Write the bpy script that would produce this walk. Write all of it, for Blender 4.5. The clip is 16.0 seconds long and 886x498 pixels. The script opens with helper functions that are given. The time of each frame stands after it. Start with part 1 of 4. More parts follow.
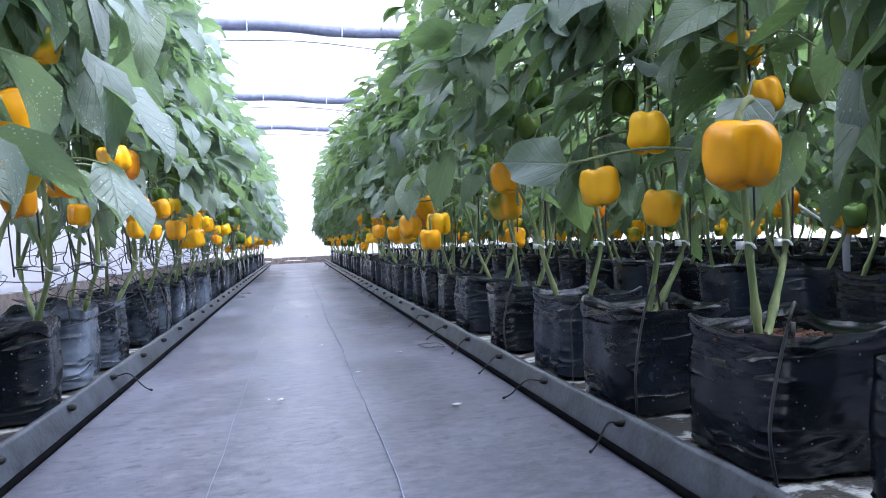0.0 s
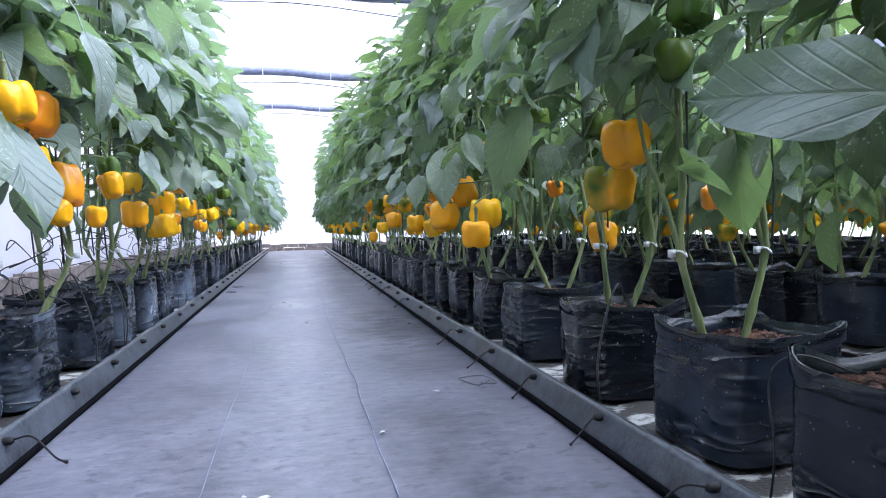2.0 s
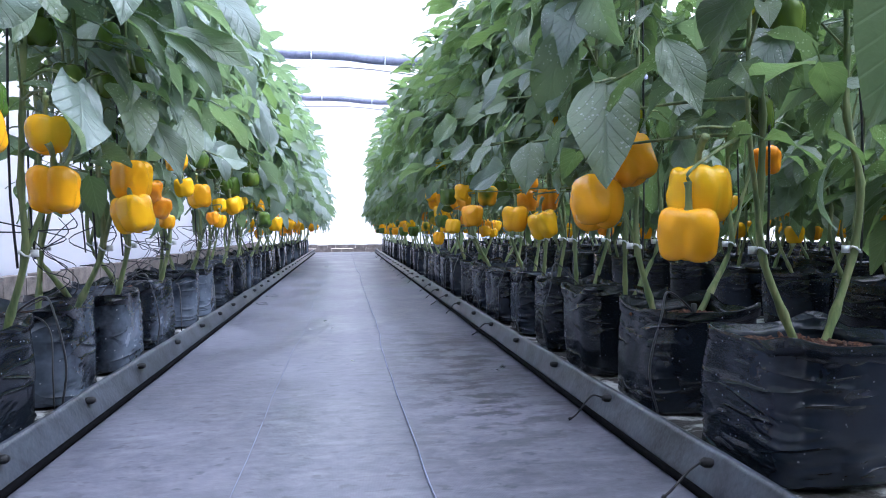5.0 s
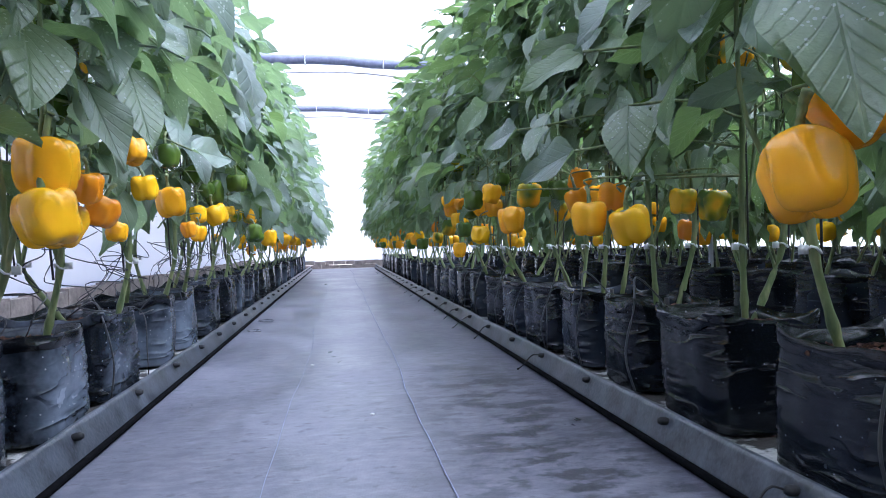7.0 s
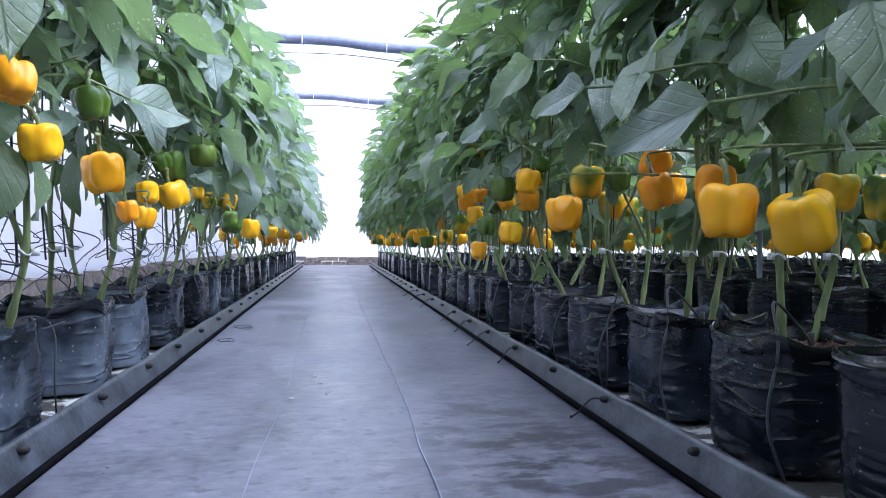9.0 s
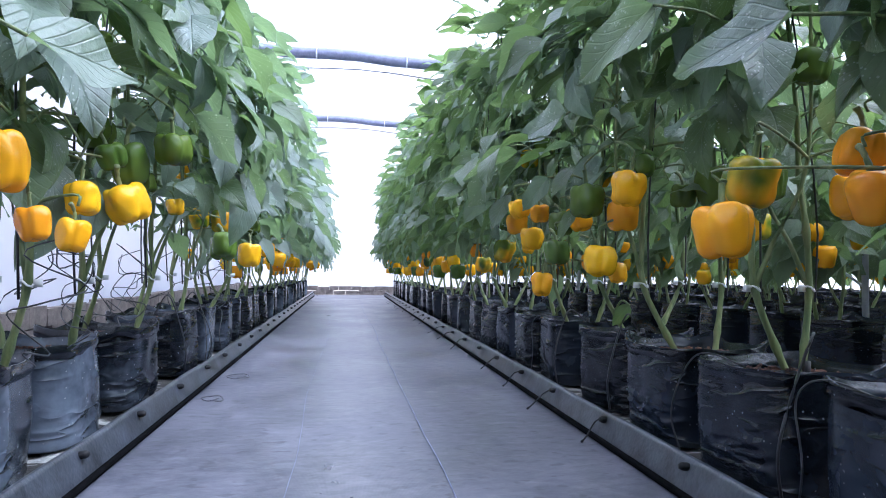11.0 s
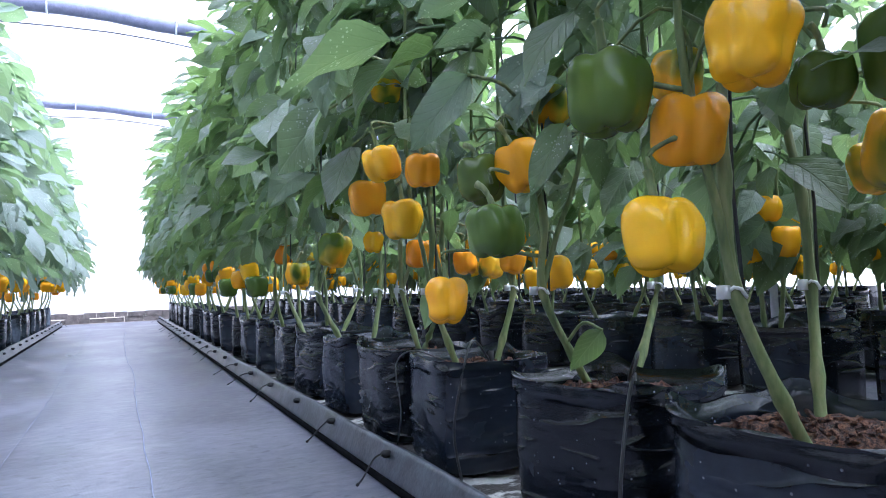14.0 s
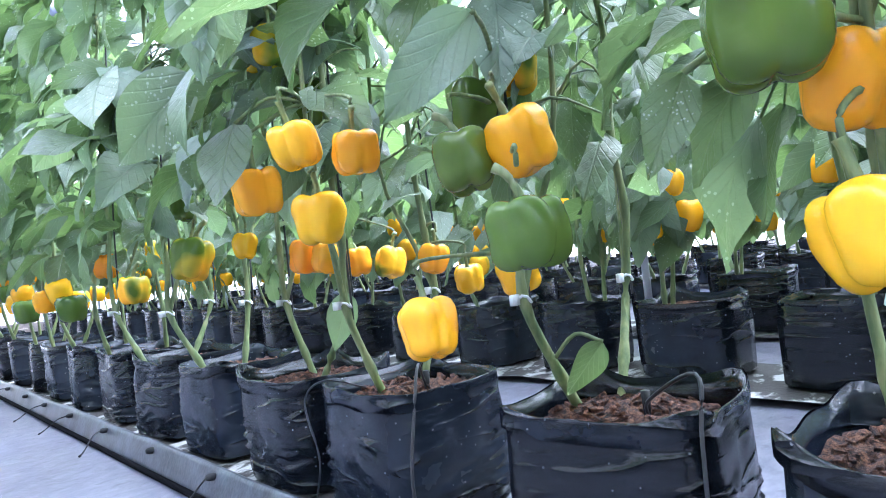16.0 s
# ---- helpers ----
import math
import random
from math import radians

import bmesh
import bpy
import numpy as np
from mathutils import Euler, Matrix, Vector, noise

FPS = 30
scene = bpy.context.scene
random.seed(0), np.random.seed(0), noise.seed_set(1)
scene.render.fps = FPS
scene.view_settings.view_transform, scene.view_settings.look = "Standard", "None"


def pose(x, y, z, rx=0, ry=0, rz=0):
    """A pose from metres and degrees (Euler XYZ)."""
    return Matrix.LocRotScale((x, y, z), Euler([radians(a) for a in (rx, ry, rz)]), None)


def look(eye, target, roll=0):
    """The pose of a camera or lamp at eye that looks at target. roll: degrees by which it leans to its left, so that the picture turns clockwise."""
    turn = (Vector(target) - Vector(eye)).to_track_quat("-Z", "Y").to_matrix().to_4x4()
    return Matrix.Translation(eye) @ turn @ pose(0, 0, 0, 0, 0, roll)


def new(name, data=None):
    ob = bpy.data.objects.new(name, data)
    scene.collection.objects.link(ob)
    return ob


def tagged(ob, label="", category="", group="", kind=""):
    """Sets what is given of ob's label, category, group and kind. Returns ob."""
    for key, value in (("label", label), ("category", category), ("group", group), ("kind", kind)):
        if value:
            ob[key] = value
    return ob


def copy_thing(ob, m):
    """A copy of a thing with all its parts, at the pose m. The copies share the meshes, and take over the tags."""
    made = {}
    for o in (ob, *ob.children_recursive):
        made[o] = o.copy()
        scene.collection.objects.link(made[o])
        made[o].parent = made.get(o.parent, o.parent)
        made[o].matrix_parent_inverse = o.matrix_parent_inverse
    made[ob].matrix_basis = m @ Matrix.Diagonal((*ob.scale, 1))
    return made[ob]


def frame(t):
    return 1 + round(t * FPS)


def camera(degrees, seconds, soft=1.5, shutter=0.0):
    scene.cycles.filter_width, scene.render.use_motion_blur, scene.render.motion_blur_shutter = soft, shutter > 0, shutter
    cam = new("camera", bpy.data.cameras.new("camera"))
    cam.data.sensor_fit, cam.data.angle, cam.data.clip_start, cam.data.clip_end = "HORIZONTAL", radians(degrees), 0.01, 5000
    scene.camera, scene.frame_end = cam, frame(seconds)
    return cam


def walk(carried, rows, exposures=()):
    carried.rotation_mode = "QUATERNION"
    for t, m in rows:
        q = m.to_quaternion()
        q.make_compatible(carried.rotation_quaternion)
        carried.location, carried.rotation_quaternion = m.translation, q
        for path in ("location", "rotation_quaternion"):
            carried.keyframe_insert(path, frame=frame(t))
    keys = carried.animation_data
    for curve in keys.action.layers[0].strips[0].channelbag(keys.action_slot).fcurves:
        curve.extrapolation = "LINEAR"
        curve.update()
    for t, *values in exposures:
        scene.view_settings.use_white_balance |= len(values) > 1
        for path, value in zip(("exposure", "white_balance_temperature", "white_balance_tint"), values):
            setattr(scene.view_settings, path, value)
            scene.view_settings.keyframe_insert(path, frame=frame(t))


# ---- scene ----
cam = camera(68.1, 16.0, 1.0)
# t, eye, target, roll
EXPOSURES = [(0.0, 1.05, 5200, 13), (3.7, 1.05, 5200, 13), (6.0, 0.95, 5080, 13), (12.6, 1.0, 5080, 13), (13.4, 1.14, 5080, 13), (14.0, 1.3, 5080, 13), (14.6, 1.5, 5000, 13), (15.2, 2.15, 4980, 12), (16.0, 2.5, 4980, 12)]
PATH = [
    (0, (-0.082, -0.36, 0.875), (0.374, 1.669, 0.84), -2.4),
    (0.5, (-0.12, 0.001, 0.89), (0.404, 2.014, 0.842), -1.3),
    (1, (-0.112, 0.411, 0.892), (0.31, 2.446, 0.801), -2.7),
    (1.5, (-0.078, 0.746, 0.894), (0.298, 2.788, 0.791), -2.5),
    (2, (-0.071, 1.122, 0.924), (0.385, 3.15, 0.851), -1.2),
    (2.5, (-0.146, 1.435, 0.935), (0.369, 3.449, 0.857), 0.6),
    (3, (-0.16, 1.768, 0.826), (0.236, 3.81, 0.775), 0.8),
    (3.5, (-0.075, 2.136, 0.829), (0.237, 4.191, 0.749), 0.5),
    (3.7, (-0.078, 2.238, 0.84), (0.222, 4.295, 0.761), 0.0),
    (5.8, (-0.011, 3.697, 0.892), (0.296, 5.753, 0.87), -0.5),
    (6, (-0.03, 3.78, 0.89), (0.255, 5.841, 0.88), -0.8),
    (6.5, (-0.077, 4.066, 0.844), (0.284, 6.114, 0.798), -1.1),
    (7, (-0.126, 4.325, 0.854), (0.196, 6.38, 0.836), -1.6),
    (7.5, (-0.11, 4.681, 0.835), (0.103, 6.751, 0.809), -1.0),
    (8, (-0.082, 4.934, 0.857), (0.159, 6.999, 0.833), -0.5),
    (8.2, (-0.089, 5.046, 0.851), (0.194, 7.107, 0.823), -0.7),
    (10.3, (-0.154, 6.284, 0.849), (0.23, 8.327, 0.91), 0.7),
    (10.5, (-0.154, 6.414, 0.883), (0.246, 8.453, 0.966), 0.3),
    (11, (-0.173, 6.78, 0.861), (0.132, 8.837, 0.931), 0.6),
    (11.5, (-0.105, 7.176, 0.889), (0.306, 9.212, 0.983), 0.1),
    (12, (-0.01, 7.552, 0.841), (0.41, 9.589, 0.894), 0.0),
    (12.5, (-0.004, 7.81, 0.834), (0.56, 9.811, 0.875), -0.5),
    (13, (-0.077, 8.134, 0.831), (0.624, 10.091, 0.899), 0.7),
    (13.5, (-0.082, 8.497, 0.867), (0.721, 10.411, 0.993), 0.3),
    (14, (0.113, 8.92, 0.846), (1.041, 10.779, 0.948), -2.0),
    (14.5, (0.199, 9.127, 0.858), (1.24, 10.922, 0.989), -0.5),
    (15, (0.162, 9.351, 0.883), (1.519, 10.927, 0.846), -6.3),
    (15.5, (0.126, 9.48, 0.915), (1.533, 11.012, 0.894), -6.2),
    (16, (0.055, 9.632, 0.962), (1.463, 11.163, 0.967), -6.4),
]
walk(cam, [(t, look(eye, target, roll)) for t, eye, target, roll in PATH], EXPOSURES)

# ---- world, sun, exposure ----
world = bpy.data.worlds.new("overcast_sky")
scene.world = world
world.use_nodes = True
wn = world.node_tree
sky = wn.nodes.new("ShaderNodeTexSky")
sky.sky_type = "NISHITA"
sky.sun_disc = False
sky.sun_elevation = radians(56)
sky.sun_rotation = radians(90)
sky.air_density, sky.dust_density, sky.ozone_density = 0.7, 6.0, 0.6
wn.nodes["Background"].inputs["Strength"].default_value = 0.15
wn.links.new(sky.outputs["Color"], wn.nodes["Background"].inputs["Color"])
sun_data = bpy.data.lights.new("sun", "SUN")
sun_data.energy, sun_data.angle, sun_data.color = 4.4, radians(70), (1.0, 0.97, 0.93)
sun = new("sun", sun_data)
sun.matrix_world = look((12, 0, 18), (0, 0, 0))


# ---- materials ----
def material(name):
    m = bpy.data.materials.new(name)
    m.use_nodes = True
    nt = m.node_tree
    bsdf = nt.nodes["Principled BSDF"]
    return m, nt, bsdf


def node(nt, kind, **values):
    n = nt.nodes.new(kind)
    for key, v in values.items():
        n.inputs[key.replace("_", " ")].default_value = v
    return n


def ramp(nt, source, stops):
    r = nt.nodes.new("ShaderNodeValToRGB")
    el = r.color_ramp.elements
    while len(el) < len(stops):
        el.new(0.5)
    for e, (p, c) in zip(el, stops):
        e.position, e.color = p, (*c, 1) if len(c) == 3 else c
    nt.links.new(source, r.inputs["Fac"])
    return r.outputs["Color"]


def coords(nt, kind="Object", scale=(1, 1, 1)):
    t = nt.nodes.new("ShaderNodeTexCoord")
    mp = nt.nodes.new("ShaderNodeMapping")
    mp.inputs["Scale"].default_value = scale
    nt.links.new(t.outputs[kind], mp.inputs["Vector"])
    return mp.outputs["Vector"]


def noise_tex(nt, vector, scale, detail=4, rough=0.55):
    n = nt.nodes.new("ShaderNodeTexNoise")
    n.inputs["Scale"].default_value, n.inputs["Detail"].default_value, n.inputs["Roughness"].default_value = scale, detail, rough
    nt.links.new(vector, n.inputs["Vector"])
    return n.outputs["Fac"]


def mix(nt, fac, a, b, mode="MIX"):
    m = nt.nodes.new("ShaderNodeMix")
    m.data_type, m.blend_type = "RGBA", mode
    for sock, v in ((m.inputs["Factor"], fac), (m.inputs["A"], a), (m.inputs["B"], b)):
        if isinstance(v, bpy.types.NodeSocket):
            nt.links.new(v, sock)
        else:
            sock.default_value = v if isinstance(v, float) else (*v, 1)
    return m.outputs["Result"]


def calc(nt, op, a, b=0.0, clamp=False):
    m = nt.nodes.new("ShaderNodeMath")
    m.operation, m.use_clamp = op, clamp
    for sock, v in zip(m.inputs, (a, b)):
        if isinstance(v, bpy.types.NodeSocket):
            nt.links.new(v, sock)
        else:
            sock.default_value = v
    return m.outputs[0]


def bump(nt, bsdf, height, strength, distance):
    b = nt.nodes.new("ShaderNodeBump")
    b.inputs["Strength"].default_value, b.inputs["Distance"].default_value = strength, distance
    nt.links.new(height, b.inputs["Height"])
    nt.links.new(b.outputs["Normal"], bsdf.inputs["Normal"])


def leaf_material(name, dark, light, vein, residue=0.6):
    """Pepper leaf: veins from the leaf's own UV, chalky spray residue, light shining through."""
    m, nt, bsdf = material(name)
    uv = nt.nodes.new("ShaderNodeUVMap")
    sep = nt.nodes.new("ShaderNodeSeparateXYZ")
    nt.links.new(uv.outputs["UV"], sep.inputs[0])
    across = calc(nt, "ABSOLUTE", calc(nt, "SUBTRACT", sep.outputs["X"], 0.5))
    rib = calc(nt, "SUBTRACT", 1.0, calc(nt, "MULTIPLY", across, 38.0), True)
    arc = calc(nt, "SUBTRACT", sep.outputs["Y"], calc(nt, "MULTIPLY", calc(nt, "POWER", across, 0.8), 0.75))
    wave = calc(nt, "FRACT", calc(nt, "MULTIPLY", arc, 7.0))
    side = calc(nt, "SUBTRACT", 1.0, calc(nt, "MULTIPLY", calc(nt, "ABSOLUTE", calc(nt, "SUBTRACT", wave, 0.5)), 9.0), True)
    veins = calc(nt, "MAXIMUM", rib, calc(nt, "MULTIPLY", side, 0.55))
    info = nt.nodes.new("ShaderNodeObjectInfo")
    geo = nt.nodes.new("ShaderNodeNewGeometry")
    rnd = calc(nt, "FRACT", calc(nt, "ADD", info.outputs["Random"], calc(nt, "MULTIPLY", geo.outputs["Random Per Island"], 3.7)))
    obj = coords(nt, "Object")
    patch = noise_tex(nt, obj, 9.0, 3)
    base = mix(nt, rnd, dark, light)
    pale = calc(nt, "GREATER_THAN", calc(nt, "FRACT", calc(nt, "MULTIPLY", rnd, 7.3)), 0.74)
    base = mix(nt, calc(nt, "MULTIPLY", pale, 0.7), base, (0.22, 0.285, 0.215))
    base = mix(nt, calc(nt, "MULTIPLY", patch, 0.6), base, light)
    base = mix(nt, calc(nt, "MULTIPLY", veins, 0.36), base, vein)
    spots = nt.nodes.new("ShaderNodeTexVoronoi")
    spots.inputs["Scale"].default_value = 60.0
    nt.links.new(obj, spots.inputs["Vector"])
    dots = calc(nt, "LESS_THAN", spots.outputs["Distance"], 0.24)
    dusty = calc(nt, "GREATER_THAN", noise_tex(nt, obj, 14.0, 2), 0.52)
    often = calc(nt, "GREATER_THAN", rnd, 0.45)
    chalk = calc(nt, "MULTIPLY", calc(nt, "MULTIPLY", dots, dusty), calc(nt, "MULTIPLY", often, residue))
    base = mix(nt, chalk, base, (0.55, 0.6, 0.55))
    nt.links.new(base, bsdf.inputs["Base Color"])
    bsdf.inputs["Roughness"].default_value = 0.40
    bsdf.inputs["Specular IOR Level"].default_value = 0.95
    puff = calc(nt, "SUBTRACT", calc(nt, "MULTIPLY", noise_tex(nt, obj, 26.0, 4), 1.2), calc(nt, "MULTIPLY", veins, 0.6))
    bump(nt, bsdf, puff, 0.55, 0.016)
    nt.links.new(ramp(nt, noise_tex(nt, obj, 7.0, 4), [(0.3, (0.30, 0.30, 0.30)), (0.7, (0.50, 0.50, 0.50))]), bsdf.inputs["Roughness"])
    tr = nt.nodes.new("ShaderNodeBsdfTranslucent")
    nt.links.new(mix(nt, 0.62, base, (0.29, 0.45, 0.11), "MIX"), tr.inputs["Color"])
    ms = nt.nodes.new("ShaderNodeMixShader")
    ms.inputs[0].default_value = 0.40
    nt.links.new(bsdf.outputs[0], ms.inputs[1])
    nt.links.new(tr.outputs[0], ms.inputs[2])
    nt.links.new(ms.outputs[0], nt.nodes["Material Output"].inputs["Surface"])
    return m


LEAF = leaf_material("pepper_leaf", (0.030, 0.060, 0.026), (0.112, 0.160, 0.084), (0.21, 0.28, 0.15))
PALE_LEAF = leaf_material("pale_leaf_underside", (0.115, 0.170, 0.100), (0.175, 0.230, 0.145), (0.27, 0.33, 0.21))
# real spray residue, with haze and grey-blue sheen painted into the base colour
DUSTY_HAZY_LEAF = leaf_material("sprayed_hazy_leaf", (0.135, 0.180, 0.165), (0.235, 0.290, 0.268), (0.29, 0.34, 0.29), 0.9)


def stem_material():
    m, nt, bsdf = material("green_stem")
    v = coords(nt, "Object", (8, 8, 1.2))
    f = noise_tex(nt, v, 4.0, 4)
    c = ramp(nt, f, [(0.3, (0.085, 0.125, 0.050)), (0.5, (0.165, 0.210, 0.080)), (0.7, (0.27, 0.29, 0.13))])
    nt.links.new(c, bsdf.inputs["Base Color"])
    bsdf.inputs["Roughness"].default_value = 0.55
    bump(nt, bsdf, noise_tex(nt, v, 12.0, 3), 0.4, 0.006)
    return m


STEM = stem_material()


def pepper_material(name, stops, scale):
    m, nt, bsdf = material(name)
    obj = coords(nt, "Object")
    info = nt.nodes.new("ShaderNodeObjectInfo")
    shift = nt.nodes.new("ShaderNodeVectorMath")
    shift.operation = "ADD"
    nt.links.new(obj, shift.inputs[0])
    nt.links.new(info.outputs["Random"], shift.inputs[1])
    f = noise_tex(nt, shift.outputs[0], scale, 2, 0.4)
    c = ramp(nt, f, stops)
    tint = nt.nodes.new("ShaderNodeHueSaturation")
    nt.links.new(c, tint.inputs["Color"])
    nt.links.new(calc(nt, "ADD", calc(nt, "MULTIPLY", info.outputs["Random"], 0.02), 0.49), tint.inputs["Hue"])
    nt.links.new(tint.outputs[0], bsdf.inputs["Base Color"])
    bsdf.inputs["Roughness"].default_value = 0.26
    bsdf.inputs["Specular IOR Level"].default_value = 0.35
    bsdf.inputs["Coat Weight"].default_value = 0.10
    bsdf.inputs["Coat Roughness"].default_value = 0.15
    bsdf.inputs["Subsurface Weight"].default_value = 0.06
    bsdf.inputs["Subsurface Radius"].default_value = (0.02, 0.012, 0.002)
    bump(nt, bsdf, noise_tex(nt, obj, 40.0, 2), 0.06, 0.01)
    return m


YELLOW = pepper_material("yellow_pepper_skin", [(0.25, (0.90, 0.42, 0.0)), (0.6, (0.92, 0.475, 0.0)), (0.85, (0.90, 0.35, 0.0))], 5.0)
TURNING = pepper_material("turning_pepper_skin", [(0.32, (0.10, 0.16, 0.015)), (0.42, (0.42, 0.33, 0.012)), (0.53, (0.88, 0.46, 0.006))], 6.0)
GREEN = pepper_material("green_pepper_skin", [(0.3, (0.060, 0.108, 0.014)), (0.7, (0.125, 0.190, 0.030))], 6.0)
ORANGE = pepper_material("orange_pepper_skin", [(0.3, (0.85, 0.30, 0.004)), (0.7, (0.88, 0.40, 0.006))], 6.0)


def bag_material(name, dusty, spray):
    """Black polythene: dusty film, dried spray drops, creases."""
    m, nt, bsdf = material(name)
    v = coords(nt, "Object", (1.0, 1.0, 5.0))
    fold = noise_tex(nt, v, 2.4, 1, 0.4)
    where = ramp(nt, noise_tex(nt, coords(nt, "Object", (1.0, 1.0, 2.0)), 3.3, 2), [(0.45, (0, 0, 0)), (0.58, (1, 1, 1))])
    crisp = noise_tex(nt, coords(nt, "Object", (1, 1, 3)), 22.0, 3)
    dust = noise_tex(nt, coords(nt, "Object"), 2.6, 5, 0.6)
    info = nt.nodes.new("ShaderNodeObjectInfo")
    amount = calc(nt, "MULTIPLY", dust, calc(nt, "ADD", 0.5, info.outputs["Random"]))
    c = ramp(nt, amount, [(0.15, (0.004, 0.005, 0.007)), (0.5, (0.009, 0.012, 0.018)), (0.95, dusty)])
    fleck = nt.nodes.new("ShaderNodeTexVoronoi")
    fleck.inputs["Scale"].default_value = 26.0
    nt.links.new(coords(nt, "Object"), fleck.inputs["Vector"])
    drops = calc(nt, "LESS_THAN", fleck.outputs["Distance"], 0.09)
    c = mix(nt, calc(nt, "MULTIPLY", drops, spray), c, (0.4, 0.42, 0.45))
    nt.links.new(c, bsdf.inputs["Base Color"])
    nt.links.new(ramp(nt, dust, [(0.3, (0.14, 0.14, 0.14)), (0.8, (0.32, 0.32, 0.32))]), bsdf.inputs["Roughness"])
    bsdf.inputs["Specular IOR Level"].default_value = 0.5
    ridge = calc(nt, "POWER", calc(nt, "SUBTRACT", 1.0, calc(nt, "ABSOLUTE", calc(nt, "SUBTRACT", calc(nt, "MULTIPLY", fold, 2.0), 1.0))), 14.0)
    h = calc(nt, "ADD", calc(nt, "MULTIPLY", calc(nt, "MULTIPLY", ridge, where), 0.42), calc(nt, "ADD", calc(nt, "MULTIPLY", fold, 0.30), calc(nt, "MULTIPLY", crisp, 0.03)))
    bump(nt, bsdf, h, 0.5, 0.05)
    return m


BAG = bag_material("black_bag_plastic", (0.024, 0.032, 0.050), 0.3)
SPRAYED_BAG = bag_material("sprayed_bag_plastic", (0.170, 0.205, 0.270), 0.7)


def soil_material():
    m, nt, bsdf = material("coco_peat")
    v = coords(nt, "Object")
    f = noise_tex(nt, v, 34.0, 6, 0.85)
    big = noise_tex(nt, v, 7.0, 2)
    c = ramp(nt, f, [(0.40, (0.010, 0.004, 0.003)), (0.49, (0.085, 0.030, 0.014)), (0.60, (0.31, 0.130, 0.058))])
    c = mix(nt, calc(nt, "MULTIPLY", big, 0.4), c, (0.020, 0.008, 0.005))
    nt.links.new(c, bsdf.inputs["Base Color"])
    bsdf.inputs["Roughness"].default_value = 0.9
    bump(nt, bsdf, f, 1.0, 0.05)
    return m


SOIL = soil_material()


def floor_material():
    """Woven black ground cover, dusty and slightly shiny, with wet-looking stains and painted shiny specks."""
    m, nt, bsdf = material("woven_ground_cover")
    v = coords(nt, "Object")
    weave = nt.nodes.new("ShaderNodeTexWave")
    weave.wave_type, weave.bands_direction = "BANDS", "X"
    weave.inputs["Scale"].default_value, weave.inputs["Distortion"].default_value = 60.0, 0.4
    nt.links.new(v, weave.inputs["Vector"])
    weft = nt.nodes.new("ShaderNodeTexWave")
    weft.wave_type, weft.bands_direction = "BANDS", "Y"
    weft.inputs["Scale"].default_value, weft.inputs["Distortion"].default_value = 55.0, 0.4
    nt.links.new(v, weft.inputs["Vector"])
    cloth = calc(nt, "MULTIPLY", calc(nt, "ADD", weave.outputs["Fac"], weft.outputs["Fac"]), 0.5)
    dust = noise_tex(nt, coords(nt, "Object", (1.6, 1.0, 1)), 0.9, 6, 0.62)
    shine_streak = noise_tex(nt, coords(nt, "Object", (1.2, 2.6, 1)), 3.2, 5, 0.65)
    wrinkle = noise_tex(nt, coords(nt, "Object", (2.0, 9.0, 1)), 3.0, 3, 0.5)
    c = ramp(nt, dust, [(0.30, (0.062, 0.064, 0.088)), (0.5, (0.106, 0.107, 0.142)), (0.70, (0.172, 0.170, 0.218))])
    fine = noise_tex(nt, coords(nt, "Object", (1.0, 1.7, 1)), 9.0, 6, 0.75)
    c = mix(nt, ramp(nt, fine, [(0.40, (0, 0, 0)), (0.68, (0.55, 0.55, 0.55))]), c, (0.25, 0.245, 0.30))
    # stretched pale specks: the sheet's shine painted into its colour
    c = mix(nt, ramp(nt, shine_streak, [(0.56, (0, 0, 0)), (0.72, (0.35, 0.35, 0.35))]), c, (0.33, 0.33, 0.385))
    sep = nt.nodes.new("ShaderNodeSeparateXYZ")
    nt.links.new(v, sep.inputs[0])
    nearside = calc(nt, "MULTIPLY", calc(nt, "MULTIPLY", calc(nt, "SUBTRACT", sep.outputs["X"], 0.05), 1.8, True), calc(nt, "SUBTRACT", 1.6, calc(nt, "MULTIPLY", calc(nt, "ABSOLUTE", calc(nt, "SUBTRACT", sep.outputs["Y"], 7.4)), 0.7), True))
    blot = ramp(nt, noise_tex(nt, coords(nt, "Object", (1.3, 2.4, 1)), 2.4, 5, 0.65), [(0.48, (0, 0, 0)), (0.56, (0.9, 0.9, 0.9))])
    c = mix(nt, calc(nt, "MULTIPLY", nearside, blot), c, (0.038, 0.036, 0.050))
    spots = ramp(nt, noise_tex(nt, coords(nt, "Object", (1.0, 1.5, 1)), 11.0, 3, 0.55), [(0.60, (0, 0, 0)), (0.66, (0.65, 0.65, 0.65))])
    c = mix(nt, spots, c, (0.060, 0.058, 0.078))
    spill = ramp(nt, noise_tex(nt, coords(nt, "Object", (3.0, 6.0, 1)), 3.0, 3, 0.5), [(0.66, (0, 0, 0)), (0.72, (0.6, 0.6, 0.6))])
    c = mix(nt, spill, c, (0.055, 0.055, 0.07))
    c = mix(nt, calc(nt, "MULTIPLY", cloth, 0.2), c, (0.05, 0.05, 0.065))
    nt.links.new(c, bsdf.inputs["Base Color"])
    nt.links.new(ramp(nt, dust, [(0.25, (0.24, 0.24, 0.24)), (0.75, (0.56, 0.56, 0.56))]), bsdf.inputs["Roughness"])
    bsdf.inputs["Specular IOR Level"].default_value = 0.5
    bump(nt, bsdf, calc(nt, "ADD", calc(nt, "MULTIPLY", cloth, 0.05), calc(nt, "MULTIPLY", wrinkle, 0.13)), 0.3, 0.02)
    return m


FLOOR = floor_material()


